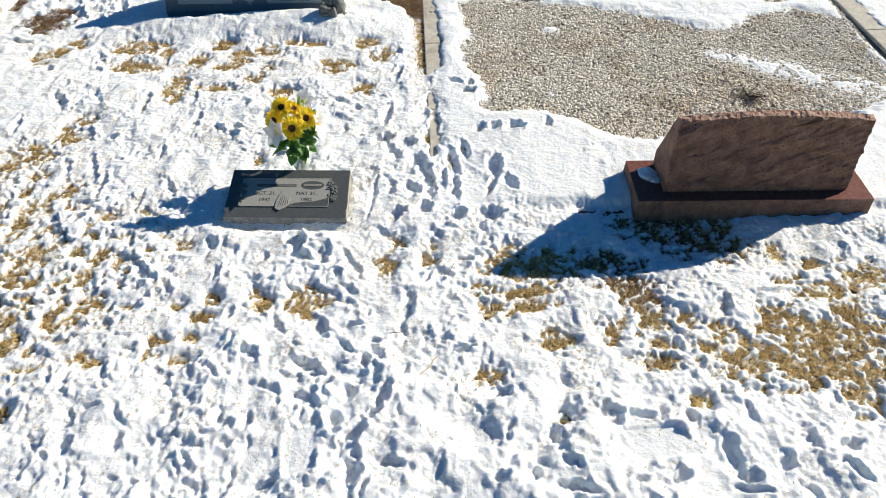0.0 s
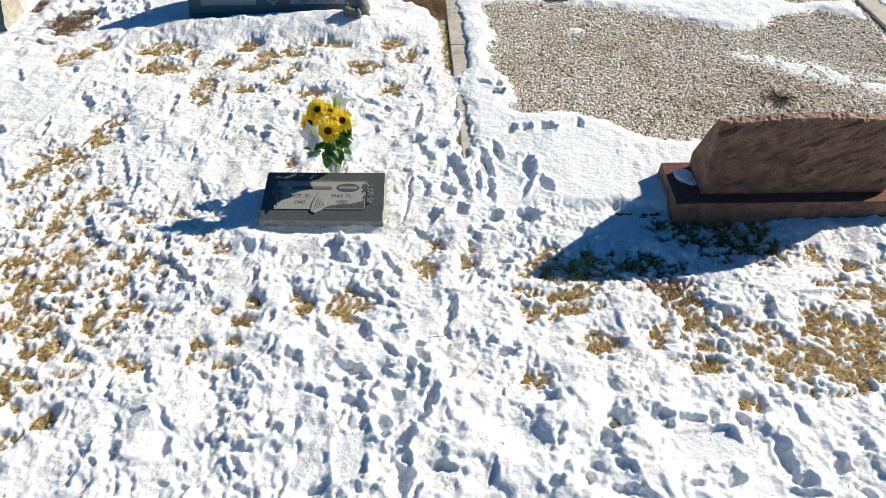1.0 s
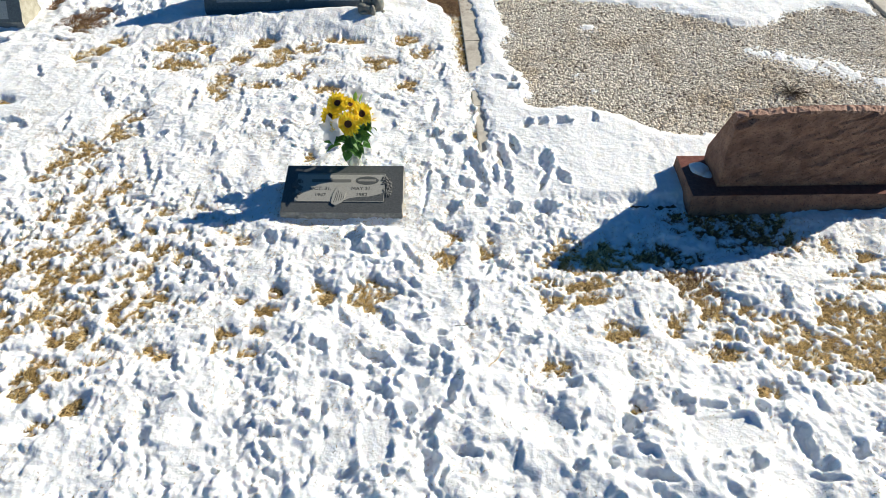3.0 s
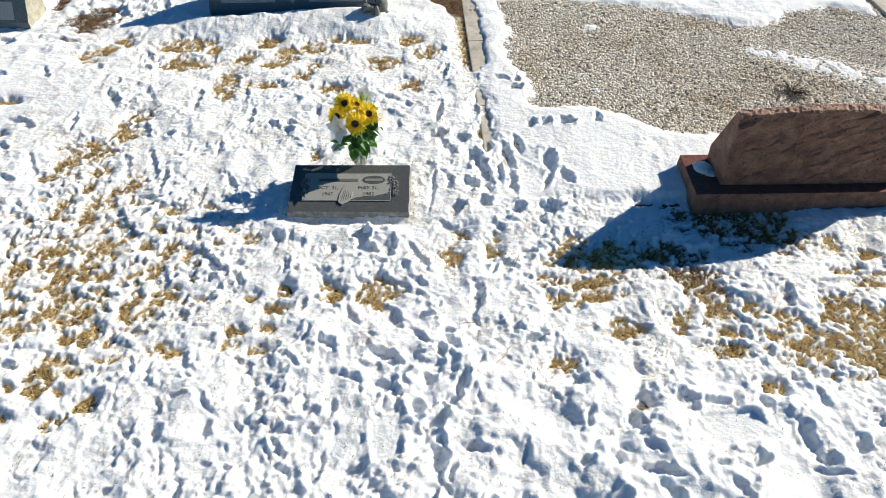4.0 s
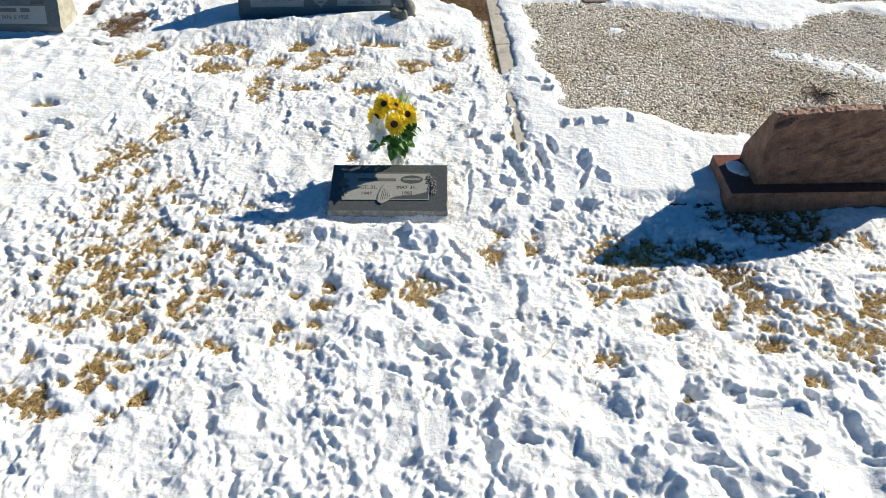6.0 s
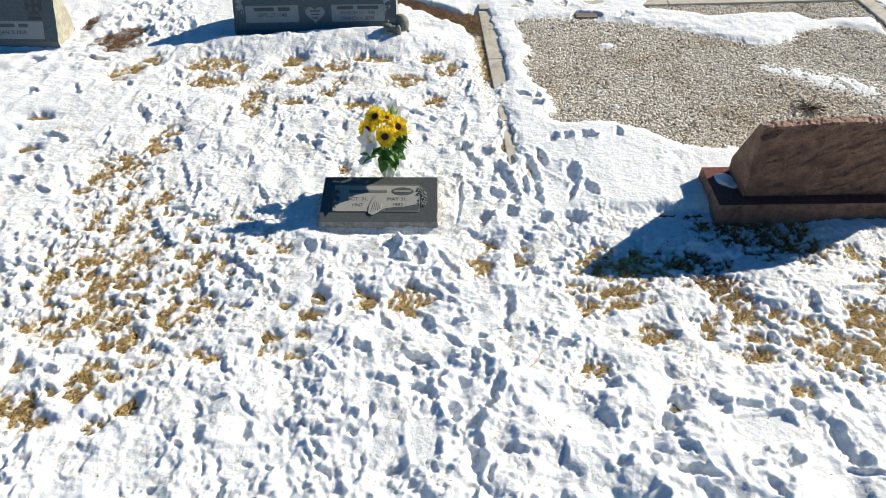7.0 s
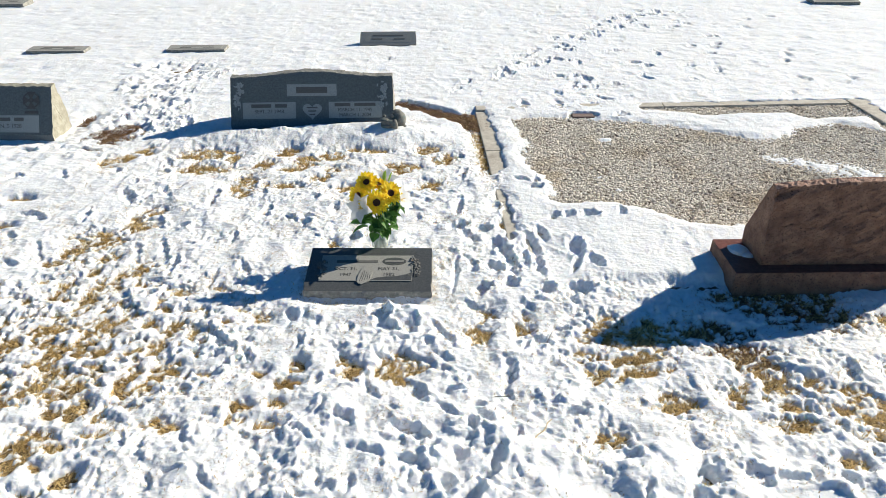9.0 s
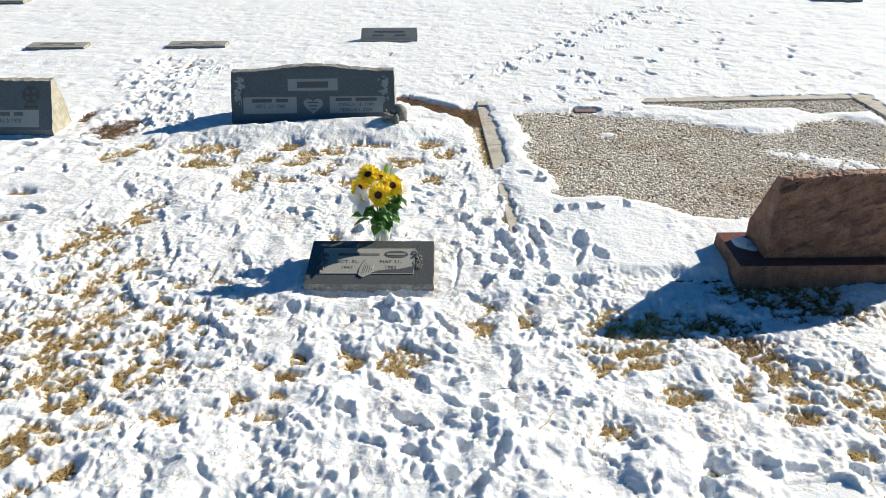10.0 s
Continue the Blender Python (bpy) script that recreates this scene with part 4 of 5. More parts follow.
def build_gravel():
    rng = np.random.RandomState(3)
    xs, ys = np.meshgrid(np.arange(0.03, 2.95, 0.0116), np.arange(3.3, 5.62, 0.0124))
    x = (xs + rng.uniform(-0.006, 0.006, xs.shape)).ravel()
    y = (ys + rng.uniform(-0.006, 0.006, ys.shape)).ravel()
    keep = (snow_at(x, y) < 0.022) & (plot_mask(x, y) > 0.9)
    x, y = x[keep], y[keep]
    n = len(x)
    bm = bmesh.new()
    bmesh.ops.create_icosphere(bm, subdivisions=1, radius=1)
    v0 = np.array([v.co for v in bm.verts])
    f0 = np.array([[v.index for v in f.verts] for f in bm.faces])
    bm.free()
    r = np.where(rng.uniform(0, 1, n) < 0.28, rng.uniform(0.0084, 0.0126, n), rng.uniform(0.0040, 0.0078, n))
    sc = np.stack([r * rng.uniform(0.8, 1.35, n), r * rng.uniform(0.8, 1.2, n), r * rng.uniform(0.45, 0.72, n)], -1)
    v = v0[None] * sc[:, None] * rng.uniform(0.78, 1.2, (n, len(v0), 1))
    a, b = rng.uniform(0, 6.28, n), rng.uniform(-0.7, 0.7, n)
    vy, vz = v[..., 1] * np.cos(b)[:, None] - v[..., 2] * np.sin(b)[:, None], v[..., 1] * np.sin(b)[:, None] + v[..., 2] * np.cos(b)[:, None]
    vx, vy = v[..., 0] * np.cos(a)[:, None] - vy * np.sin(a)[:, None], v[..., 0] * np.sin(a)[:, None] + vy * np.cos(a)[:, None]
    verts = np.stack([vx + x[:, None], vy + y[:, None], vz + (0.013 + rng.uniform(-0.003, 0.005, n))[:, None]], -1).reshape(-1, 3)
    faces = (f0[None] + (np.arange(n) * len(v0))[:, None, None]).reshape(-1, 3)
    ob = array_mesh("gravel", verts, faces, PEBBLE)
    ob.data.materials.append(DARK_PEBBLE)
    dark = rng.uniform(0, 1, n) < 0.05 + 0.20 * smooth_step(-0.1, 0.5, lattice(x * 28, y * 28, 33))
    ob.data.polygons.foreach_set("material_index", np.repeat(dark.astype(np.int32), len(f0)))
    tagged(ob, "loose grey and tan crushed gravel filling the plot", "gravel", kind="stuff")
    gx, gy = np.arange(-0.05, 3.02, 0.03), np.arange(3.0, 5.63, 0.03)
    px, py = np.meshgrid(gx, gy)
    bed = array_mesh("gravel_bed", np.stack([px, py, 0.008 + 0.002 * lattice(px * 20, py * 20, 5)], -1).reshape(-1, 3), grid_faces(len(gx), len(gy)), GRAVEL_BED, True)
    tagged(bed, "dark gritty bed under the loose gravel", "gravel bed", kind="structure")


build_gravel()


def strips(name, x, y, z, length, width, lean, heading, mat, rng):
    """Many bent blades in one mesh: each a narrow strip of two bends."""
    n = len(x)
    dx, dy = np.cos(heading), np.sin(heading)
    px, py = -dy, dx
    bend = rng.uniform(0.2, 0.7, n)
    rows = []
    for t, wd in ((0.0, 1.0), (0.55, 0.85)):
        out = length * np.sin(lean) * t
        up = length * np.cos(lean) * t
        for s in (-0.5, 0.5):
            rows.append(np.stack([x + dx * out + px * s * width * wd, y + dy * out + py * s * width * wd, z + up], -1))
    out = length * (np.sin(lean) * 0.55 + 0.45 * np.sin(lean + bend))
    up = length * (np.cos(lean) * 0.55 + 0.45 * np.cos(lean + bend))
    rows.append(np.stack([x + dx * out, y + dy * out, z + up], -1))
    verts = np.stack(rows, 1).reshape(-1, 3)
    f0 = np.array([[0, 1, 3], [0, 3, 2], [2, 3, 4]])
    faces = (f0[None] + (np.arange(n) * 5)[:, None, None]).reshape(-1, 3)
    return array_mesh(name, verts, faces, mat)


def build_grass():
    rng = np.random.RandomState(8)
    x, y = rng.uniform(-3.2, 2.4, 1900000), rng.uniform(1.0, 5.4, 1900000)
    h = snow_at(x, y)
    chance = np.clip((0.011 - h) / 0.015, 0, 1) * 0.8 + 0.16 * smooth_step(0.027, 0.011, h) * (y < 4.75) * (y > 1.75)
    chance *= 0.35 + 0.65 * smooth_step(-0.3, 0.4, lattice(x * 30, y * 30, 12))
    keep = (rng.uniform(0, 1, len(x)) < chance) & (plot_mask(x, y) < 0.05) & ((y < 4.85) | ((x > -0.45) & (x < 0.1)))
    keep &= ~((x > -1.09) & (x < -0.46) & (y > 2.72) & (y < 3.02)) & ~((x > 0.98) & (x < 2.2) & (y > 2.77) & (y < 3.14)) & ~((x > 0.5) & (x < 1.0) & (y > 2.77))
    keep &= segment_distance(x, y, -0.135, 5.45, 0.02, 2.93) > 0.065
    x, y = x[keep][:210000], y[keep][:210000]
    n = len(x)
    lean = np.clip(rng.normal(1.12, 0.32, n), 0.05, 1.5)
    heading = 3.0 * lattice(x * 9, y * 9, 13) + rng.normal(0, 1.1, n)
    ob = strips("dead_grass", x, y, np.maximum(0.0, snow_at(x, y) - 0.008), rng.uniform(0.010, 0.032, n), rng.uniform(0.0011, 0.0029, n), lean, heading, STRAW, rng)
    ob.data.materials.append(LITTER_AND_SHADED_GRASS)
    # some blades are brown; far more in the red stone's shade, painted darker there
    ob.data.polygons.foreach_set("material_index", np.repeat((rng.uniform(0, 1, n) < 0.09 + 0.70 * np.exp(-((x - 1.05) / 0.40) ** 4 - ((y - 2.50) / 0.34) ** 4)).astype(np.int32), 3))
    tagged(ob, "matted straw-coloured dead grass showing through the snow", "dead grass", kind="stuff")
    x, y = rng.uniform(-2.9, 2.2, 300000), rng.uniform(0.9, 4.8, 300000)
    keep = (plot_mask(x, y) < 0.05) & (rng.uniform(0, 1, len(x)) < 0.40 * smooth_step(-0.05, 0.40, fbm(x, y, 0.24, 4, 66, 0.65)) * (1 - 0.6 * smooth_step(1.9, 1.5, y)) + 0.015 + 0.55 * np.exp(-(np.maximum(np.abs(x + 0.775) - 0.32, 0) / 0.035) ** 2 - (np.maximum(np.abs(y - 2.86) - 0.16, 0) / 0.035) ** 2))
    keep &= ~((x > -1.085) & (x < -0.465) & (y > 2.69) & (y < 3.025)) & ~((x > 0.95) & (x < 2.2) & (y > 2.72) & (y < 3.14))
    x, y = x[keep], y[keep]
    n = len(x)
    ob = strips("snow_debris", x, y, snow_at(x, y) + 0.0015, rng.uniform(0.004, 0.018, n), rng.uniform(0.0012, 0.0034, n), rng.uniform(1.0, 1.55, n), rng.uniform(0, 6.28, n), DEBRIS, rng)
    tagged(ob, "scattered brown bits of straw and dirt lying on the snow", "debris", kind="stuff")
    x = rng.uniform(-3.3, 0.0, 160000)
    y = rng.uniform(4.6, 6.9, 160000)
    near = np.minimum(segment_distance(x, y, -0.80, 5.66, -0.20, 5.16), np.hypot((x + 2.91), (y - 4.87)) - 0.12)
    near = np.minimum(near, np.hypot(x + 3.28, (y - 5.22) / 2) + 0.09)
    keep = (snow_at(x, y) < 0.012) & (near < 0.16)
    x, y = x[keep][:9000], y[keep][:9000]
    n = len(x)
    ob = strips("leaf_litter", x, y, rng.uniform(0.0, 0.014, n), rng.uniform(0.015, 0.04, n), rng.uniform(0.002, 0.006, n), rng.uniform(1.1, 1.55, n), rng.uniform(0, 6.28, n), LITTER_AND_SHADED_GRASS, rng)
    tagged(ob, "brown leaf litter and bark along the edge of the melted snow", "leaf litter", kind="stuff")


build_grass()


# ---- stones ----
def prism(profile, x0, x1, nx, step, warp):
    """A closed (y, z) outline drawn out along x in a fine grid; warp(x, y, z, side, u) moves each vertex; side is the outline's edge."""
    ring = []
    for k, (a, b) in enumerate(zip(profile, profile[1:] + profile[:1])):
        m = max(1, round(math.dist(a, b) / step))
        ring += [(a[0] + (b[0] - a[0]) * j / m, a[1] + (b[1] - a[1]) * j / m, k, j / m) for j in range(m)]
    bm = bmesh.new()
    rows = []
    for i in range(nx + 1):
        x = x0 + (x1 - x0) * i / nx
        rows.append([bm.verts.new(warp(x, y, z, k, u)) for y, z, k, u in ring])
    r = len(ring)
    for i in range(nx):
        for j in range(r):
            f = bm.faces.new((rows[i][j], rows[i + 1][j], rows[i + 1][(j + 1) % r], rows[i][(j + 1) % r]))
            f.material_index = ring[j][2]
    for row, flip in ((rows[0], False), (rows[-1], True)):
        f = bm.faces.new(row if flip else row[::-1])
        f.material_index = len(profile)
    bmesh.ops.recalc_face_normals(bm, faces=bm.faces[:])
    return bm


def rough(x, y, z, size, amount):
    p = Vector((x, y, z)) / size
    return amount * (noise.noise(p) + 0.5 * noise.noise(p * 2.3) + 0.3 * noise.noise(p * 5.1))


def flat_shape(outline, z0, z1):
    """A low plate with the given outline in x, y."""
    bm = bmesh.new()
    top = [bm.verts.new((x, y, z1)) for x, y in outline]
    low = [bm.verts.new((x, y, z0)) for x, y in outline]
    n = len(outline)
    bm.faces.new(top)
    for i in range(n):
        bm.faces.new((low[i], low[(i + 1) % n], top[(i + 1) % n], top[i]))
    bmesh.ops.recalc_face_normals(bm, faces=bm.faces[:])
    return bm


def rect(cx, cy, w, h):
    return [(cx - w / 2, cy - h / 2), (cx + w / 2, cy - h / 2), (cx + w / 2, cy + h / 2), (cx - w / 2, cy + h / 2)]


def placed(ob, m):
    ob.matrix_local = m
    return ob


def lettering(words, size, cx, cy, parent, face, mat, lift=0.0012):
    """Cut letters from the built-in font, centred at cx, cy of a face."""
    cu = bpy.data.curves.new("inscription", "FONT")
    cu.body, cu.size, cu.align_x, cu.align_y, cu.extrude = words, size, "CENTER", "CENTER", 0.0006
    tmp = bpy.data.objects.new("inscription", cu)
    me = bpy.data.meshes.new_from_object(tmp)
    bpy.data.objects.remove(tmp)
    me.materials.append(mat)
    ob = new("inscription", me)
    ob.parent = parent
    return placed(ob, face @ Matrix.Translation((cx, cy, lift)))


def bars(cx, cy, widths, h, gap, parent, face, mat, lift=0.0005):
    """Plain engraved bars standing for a line of lettering."""
    total = sum(widths) + gap * (len(widths) - 1)
    x = cx - total / 2
    for w in widths:
        ob = part("engraved_bar", flat_shape(rect(x + w / 2, cy, w, h), 0, 0.0015), mat, parent)
        placed(ob, face @ Matrix.Translation((0, 0, lift)))
        x += w + gap


def blossom_carving(parent, face, cx, cy, w, h, mat, seed):
    """A carved flower spray: one raised mesh of overlapping petals, leaves and a stem."""
    rng = random.Random(seed)
    bm = bmesh.new()

    def petal(px, py, length, width, a, z):
        c, s = math.cos(a), math.sin(a)
        pts = [(0, 0), (0.35, 0.5), (0.75, 0.42), (1, 0), (0.75, -0.42), (0.35, -0.5)]
        ring = [bm.verts.new((px + (u * length) * c - v * width * s, py + (u * length) * s + v * width * c, z)) for u, v in pts]
        mid = bm.verts.new((px + 0.5 * length * c, py + 0.5 * length * s, z + 0.0035))
        for i in range(6):
            bm.faces.new((ring[i], ring[(i + 1) % 6], mid))

    for k in range(4):
        fx, fy = cx + rng.uniform(-0.22, 0.22) * w, cy + h * (0.30 - 0.2 * k) + rng.uniform(-0.05, 0.05) * h
        for j in range(6):
            petal(fx, fy, 0.26 * w, 0.17 * w, j * 1.047 + rng.random(), 0.0008 + 0.0004 * j)
    for k in range(7):
        petal(cx + rng.uniform(-0.3, 0.3) * w, cy + rng.uniform(-0.4, 0.4) * h, 0.24 * w, 0.10 * w, rng.uniform(0, 6.28), 0.0009)
    petal(cx, cy - 0.1 * h, 0.45 * h, 0.05 * w, -1.5, 0.001)
    return placed(part("flower_carving", bm, mat, parent, "carved flower spray"), face)


def face_on(x, y, z, lean):
    """Local frame of a face that looks towards -y and leans back by lean degrees from upright: x along, y up the face, z out of it."""
    return Matrix.Translation((x, y, z)) @ Matrix.Rotation(radians(90 - lean), 4, "X")


# small bevel marker
def grave_marker():
    m = thing("grave_marker", pose(-0.775, 0, 0), "low grey granite grave marker with a pale inscription panel in snow", "grave marker")
    prof = [(2.690, -0.06), (2.703, 0.056), (3.008, 0.122), (3.022, -0.06)]

    def warp(x, y, z, k, u):
        out = rough(x, y, z, 0.030, 0.0065)
        edge = abs(x) > 0.304
        if k in (0, 2) and z < 0.115:
            y += out * (0.15 if k == 0 and z > 0.050 else 1.0)
        if edge:
            x += out * (0.4 if z > 0.08 else 1.2) + math.copysign(0.006 * (1 - z / 0.12), x)
        return x, y, z

    part("stone", prism(prof, -0.305, 0.305, 90, 0.008, warp), [GREY_ROCK, GREY_POLISH, GREY_ROCK, GREY_ROCK, GREY_ROCK], m)
    lean = 90 - math.degrees(math.atan2(0.066, 0.305))
    face = face_on(0, 2.703, 0.0578, lean) @ Matrix.Translation((0, 0.012, 0))
    # the frosted field with a polished oval and swept corner left out of it
    part("frosted_panel", flat_shape(rect(-0.015, 0.149, 0.452, 0.176), -0.001, 0.0008), GREY_FROST, m, "pale frosted inscription panel").matrix_local = face
    oval = [(0.120 + 0.060 * math.cos(a), 0.196 + 0.028 * math.sin(a)) for a in np.linspace(0, 2 * math.pi, 28, endpoint=False)]
    part("polished_oval", flat_shape(oval, 0, 0.0014), GREY_POLISH, m, "dark polished oval").matrix_local = face
    sweep = [(0.005, 0.063), (0.04, 0.080), (0.085, 0.088), (0.135, 0.090), (0.185, 0.105), (0.212, 0.120), (0.212, 0.060), (0.005, 0.060)]
    part("polished_sweep", flat_shape(sweep, 0, 0.0014), GREY_POLISH, m, "dark polished corner").matrix_local = face
    for x0, y0, w, h in ((-0.015, 0.240, 0.456, 0.003), (-0.015, 0.0585, 0.456, 0.003), (-0.2425, 0.149, 0.003, 0.18), (0.2125, 0.149, 0.003, 0.18)):
        part("border_line", flat_shape(rect(x0, y0, w, h), 0, 0.0022), GREY_FROST, m).matrix_local = face
    bars(-0.065, 0.194, [0.205], 0.018, 0.01, m, face, CARVED_DARK, 0.0006)
    bars(0.120, 0.196, [0.092], 0.015, 0.01, m, face, CARVED, 0.0012)
    lettering("OCT. 31,", 0.030, -0.118, 0.142, m, face, ENGRAVED)
    lettering("1947", 0.030, -0.115, 0.100, m, face, ENGRAVED)
    lettering("MAY 31,", 0.030, 0.095, 0.142, m, face, ENGRAVED)
    lettering("1982", 0.030, 0.098, 0.102, m, face, ENGRAVED)
    drop = [(-0.022, 0.165), (-0.004, 0.140), (0.016, 0.112), (0.014, 0.080), (0.000, 0.050), (-0.030, 0.030), (-0.054, 0.045), (-0.052, 0.090), (-0.038, 0.135)]
    part("centre_carving", flat_shape(drop, 0, 0.0045), GREY_FROST, m, "raised teardrop-shaped carving").matrix_local = face
    for k in range(5):
        x0, y0, x1, y1 = -0.043 + 0.012 * k, 0.050 + 0.005 * k, -0.030 + 0.0085 * k, 0.128 - 0.011 * abs(k - 1)
        groove = [(x0, y0), (x0 + 0.0026, y0), ((x0 + x1) / 2 + 0.0042, (y0 + y1) / 2), (x1 + 0.0018, y1), (x1, y1), ((x0 + x1) / 2 + 0.0012, (y0 + y1) / 2)]
        part("groove", flat_shape(groove, 0.003, 0.0050), ENGRAVED, m, "dark incised line").matrix_local = face
    blossom_carving(m, face @ Matrix.Translation((0, 0, 0.001)), 0.222, 0.165, 0.085, 0.155, CARVED_DARK, 4)
    blossom_carving(m, face @ Matrix.Translation((0, 0, 0.001)), -0.232, 0.150, 0.085, 0.145, CARVED_DARK, 7)
    return m


grave_marker()


# red slant stone, seen from behind
def red_headstone():
    m = thing("red_headstone", pose(1.587, 2.95, 0, 0, 0, 1.5), "rough-backed red granite slant headstone on a red granite base", "headstone")

    def base_warp(x, y, z, k, u):
        r = rough(x, y, z, 0.05, 0.006)
        if k == 0:
            y += r
        if x > 0.566 or x < -0.598:
            x += r * (0.3 if z > 0.12 else 0.8)
        return x, y - 2.95, z

    part("base", prism([(2.772, -0.05), (2.780, 0.125), (3.118, 0.125), (3.125, -0.05)], -0.60, 0.568, 110, 0.012, base_warp),
         [RED_ROCK, RED_POLISH, RED_ROCK, RED_ROCK, RED_ROCK], m, "red granite base with a polished top")
    prof = [(2.850, 0.127), (2.866, 0.528), (2.905, 0.535), (3.085, 0.215), (3.085, 0.127)]

    def warp(x, y, z, k, u):
        arch = 0.030 * (1 - (x / 0.46) ** 2)
        if z > 0.3:
            z += arch * (z - 0.3) / 0.235
        along, across = 0.90 * x + 0.43 * z, -0.43 * x + 0.90 * z
        r = rough(along * 0.45, y + 3, across * 1.5, 0.09, 0.012) - 0.013 * abs(noise.noise(Vector((along * 5, 4, across * 17)))) - 0.006 * abs(noise.noise(Vector((along * 13, 9, across * 38))))
        cut = noise.noise(Vector((along * 7, 2.5, across * 30))) + 0.5 * noise.noise(Vector((along * 16, 6.5, across * 55)))
        r -= 0.034 * max(0.0, cut - 0.28)
        r += rough(x, y, z, 0.02, 0.0025) + 0.006
        low = min(1.0, (z - 0.127) / 0.03)
        if k == 0:
            y += (r - 0.004) * low
        if k == 1:
            z += rough(x, y, z, 0.022, 0.007)
            y += rough(x + 9, y, z, 0.03, 0.004)
        if x > 0.450 or x < -0.461:
            x += rough(x, y, z, 0.05, 0.003) * low
        return x, y - 2.95, z

    part("die", prism(prof, -0.463, 0.452, 160, 0.006, warp), [RED_ROCK, RED_CHIP, RED_POLISH, RED_POLISH, RED_ROCK, RED_ROCK], m, "rock-pitched red granite slant stone")
    return m


red_headstone()


def lump(bm, cx, cy, cz, rx, ry, rz, seed, amount=0.25, sub=3):
    got = bmesh.ops.create_icosphere(bm, subdivisions=sub, radius=1)
    for v in got["verts"]:
        p = v.co.copy()
        k = 1 + amount * noise.noise(p * 1.7 + Vector((seed, 0, 0))) + 0.4 * amount * noise.noise(p * 4.3 + Vector((0, seed, 0)))
        v.co = (cx + p.x * rx * k, cy + p.y * ry * k, cz + p.z * rz * k)


bm = bmesh.new()
lump(bm, 1.075, 2.985, 0.126, 0.055, 0.055, 0.016, 3)
lump(bm, 1.105, 2.940, 0.126, 0.030, 0.030, 0.010, 5)
tagged(mesh_object("snow_clump", bm, SNOW, smooth=True), "small clump of snow on the red granite base", "snow")


# slant headstones beyond
def slant_headstone(name, x, y, turn, width, height, lean, depth, arch, label, front, band, side):
    """A slant stone facing -y; the outline leans back, the back is upright. Returns the thing and its face frame."""
    m = thing(name, pose(x, y, 0, 0, 0, turn), label, "headstone")
    back = height * math.tan(radians(lean))
    hb = 0.055
    prof = [(0.0, -0.06), (0.0, hb), (back * 0.97 + 0.01, height), (back + 0.055, height + 0.008), (depth, height * 0.4), (depth, -0.06)]

    def warp(px, py, pz, k, u):
        t = max(0.0, (pz - hb) / (height - hb))
        px *= 1 - 0.012 * t
        rise = arch * (math.cos(min(abs(px) / (0.42 * width), 1.0) * math.pi) * 0.5 + 0.5) * t
        pz += rise
        py += rise * (back * 0.97 + 0.01) / (height - hb)
        r = rough(px + x, py, pz, 0.04, 0.006)
        if k in (2, 3):
            pz += r * 0.9
        if abs(px) > width * 0.485:
            px += r
        return px, py, pz

    part("die", prism(prof, -width / 2, width / 2, max(40, int(width * 90)), 0.012, warp), [band, front, side, side, side, side, side], m)
    face_lean = math.degrees(math.atan2(back * 0.97 + 0.01, height - hb))
    return m, face_on(0, -0.0015, hb, face_lean)


def double_headstone():
    m, face = slant_headstone("double_headstone", -1.436, 5.025, 1.9, 1.235, 0.385, 20, 0.30, 0.035,
                              "wide blue-grey granite headstone with pale name panels, banked by snow", BLUE_POLISH, BLUE_STEEL, GREY_ROCK)
    up = Matrix.Translation((0, 0, 0.001))

    def panel(cx, cy, w, h):
        part("name_panel", flat_shape(rect(cx, cy, w, h), -0.002, 0.0006), BLUE_FROST, m, "frosted inscription panel").matrix_local = face @ up

    panel(0.0, 0.262, 0.375, 0.088)
    bars(0.0, 0.262, [0.235], 0.046, 0.01, m, face @ up, CARVED_DARK, 0.0006)
    panel(-0.325, 0.112, 0.400, 0.122)
    bars(-0.325, 0.146, [0.15, 0.09], 0.026, 0.03, m, face @ up, CARVED_DARK, 0.0006)
    lettering("SEPT. 27 1948", 0.038, -0.325, 0.103, m, face @ up, ENGRAVED)
    panel(0.325, 0.112, 0.400, 0.122)
    bars(0.325, 0.150, [0.12, 0.16], 0.024, 0.03, m, face @ up, CARVED_DARK, 0.0006)
    lettering("MARCH 11, 1949", 0.036, 0.325, 0.112, m, face @ up, ENGRAVED)
    lettering("MARCH 1, 2004", 0.036, 0.325, 0.073, m, face @ up, ENGRAVED)
    heart = []
    for k in range(36):
        a = 2 * math.pi * k / 36
        heart.append((0.0046 * 16 * math.sin(a) ** 3, 0.108 + 0.0042 * (13 * math.cos(a) - 5 * math.cos(2 * a) - 2 * math.cos(3 * a) - math.cos(4 * a))))
    part("heart_panel", flat_shape(heart, -0.001, 0.0006), BLUE_FROST, m, "frosted heart").matrix_local = face @ up
    for cy, w in ((0.130, 0.08), (0.105, 0.06), (0.080, 0.045)):
        bars(0.0, cy, [w], 0.009, 0.01, m, face @ up, CARVED_DARK, 0.0006)
    blossom_carving(m, face @ up, -0.545, 0.225, 0.115, 0.23, BLUE_FROST, 12)
    blossom_carving(m, face @ up, 0.525, 0.225, 0.115, 0.23, BLUE_FROST, 15)


double_headstone()


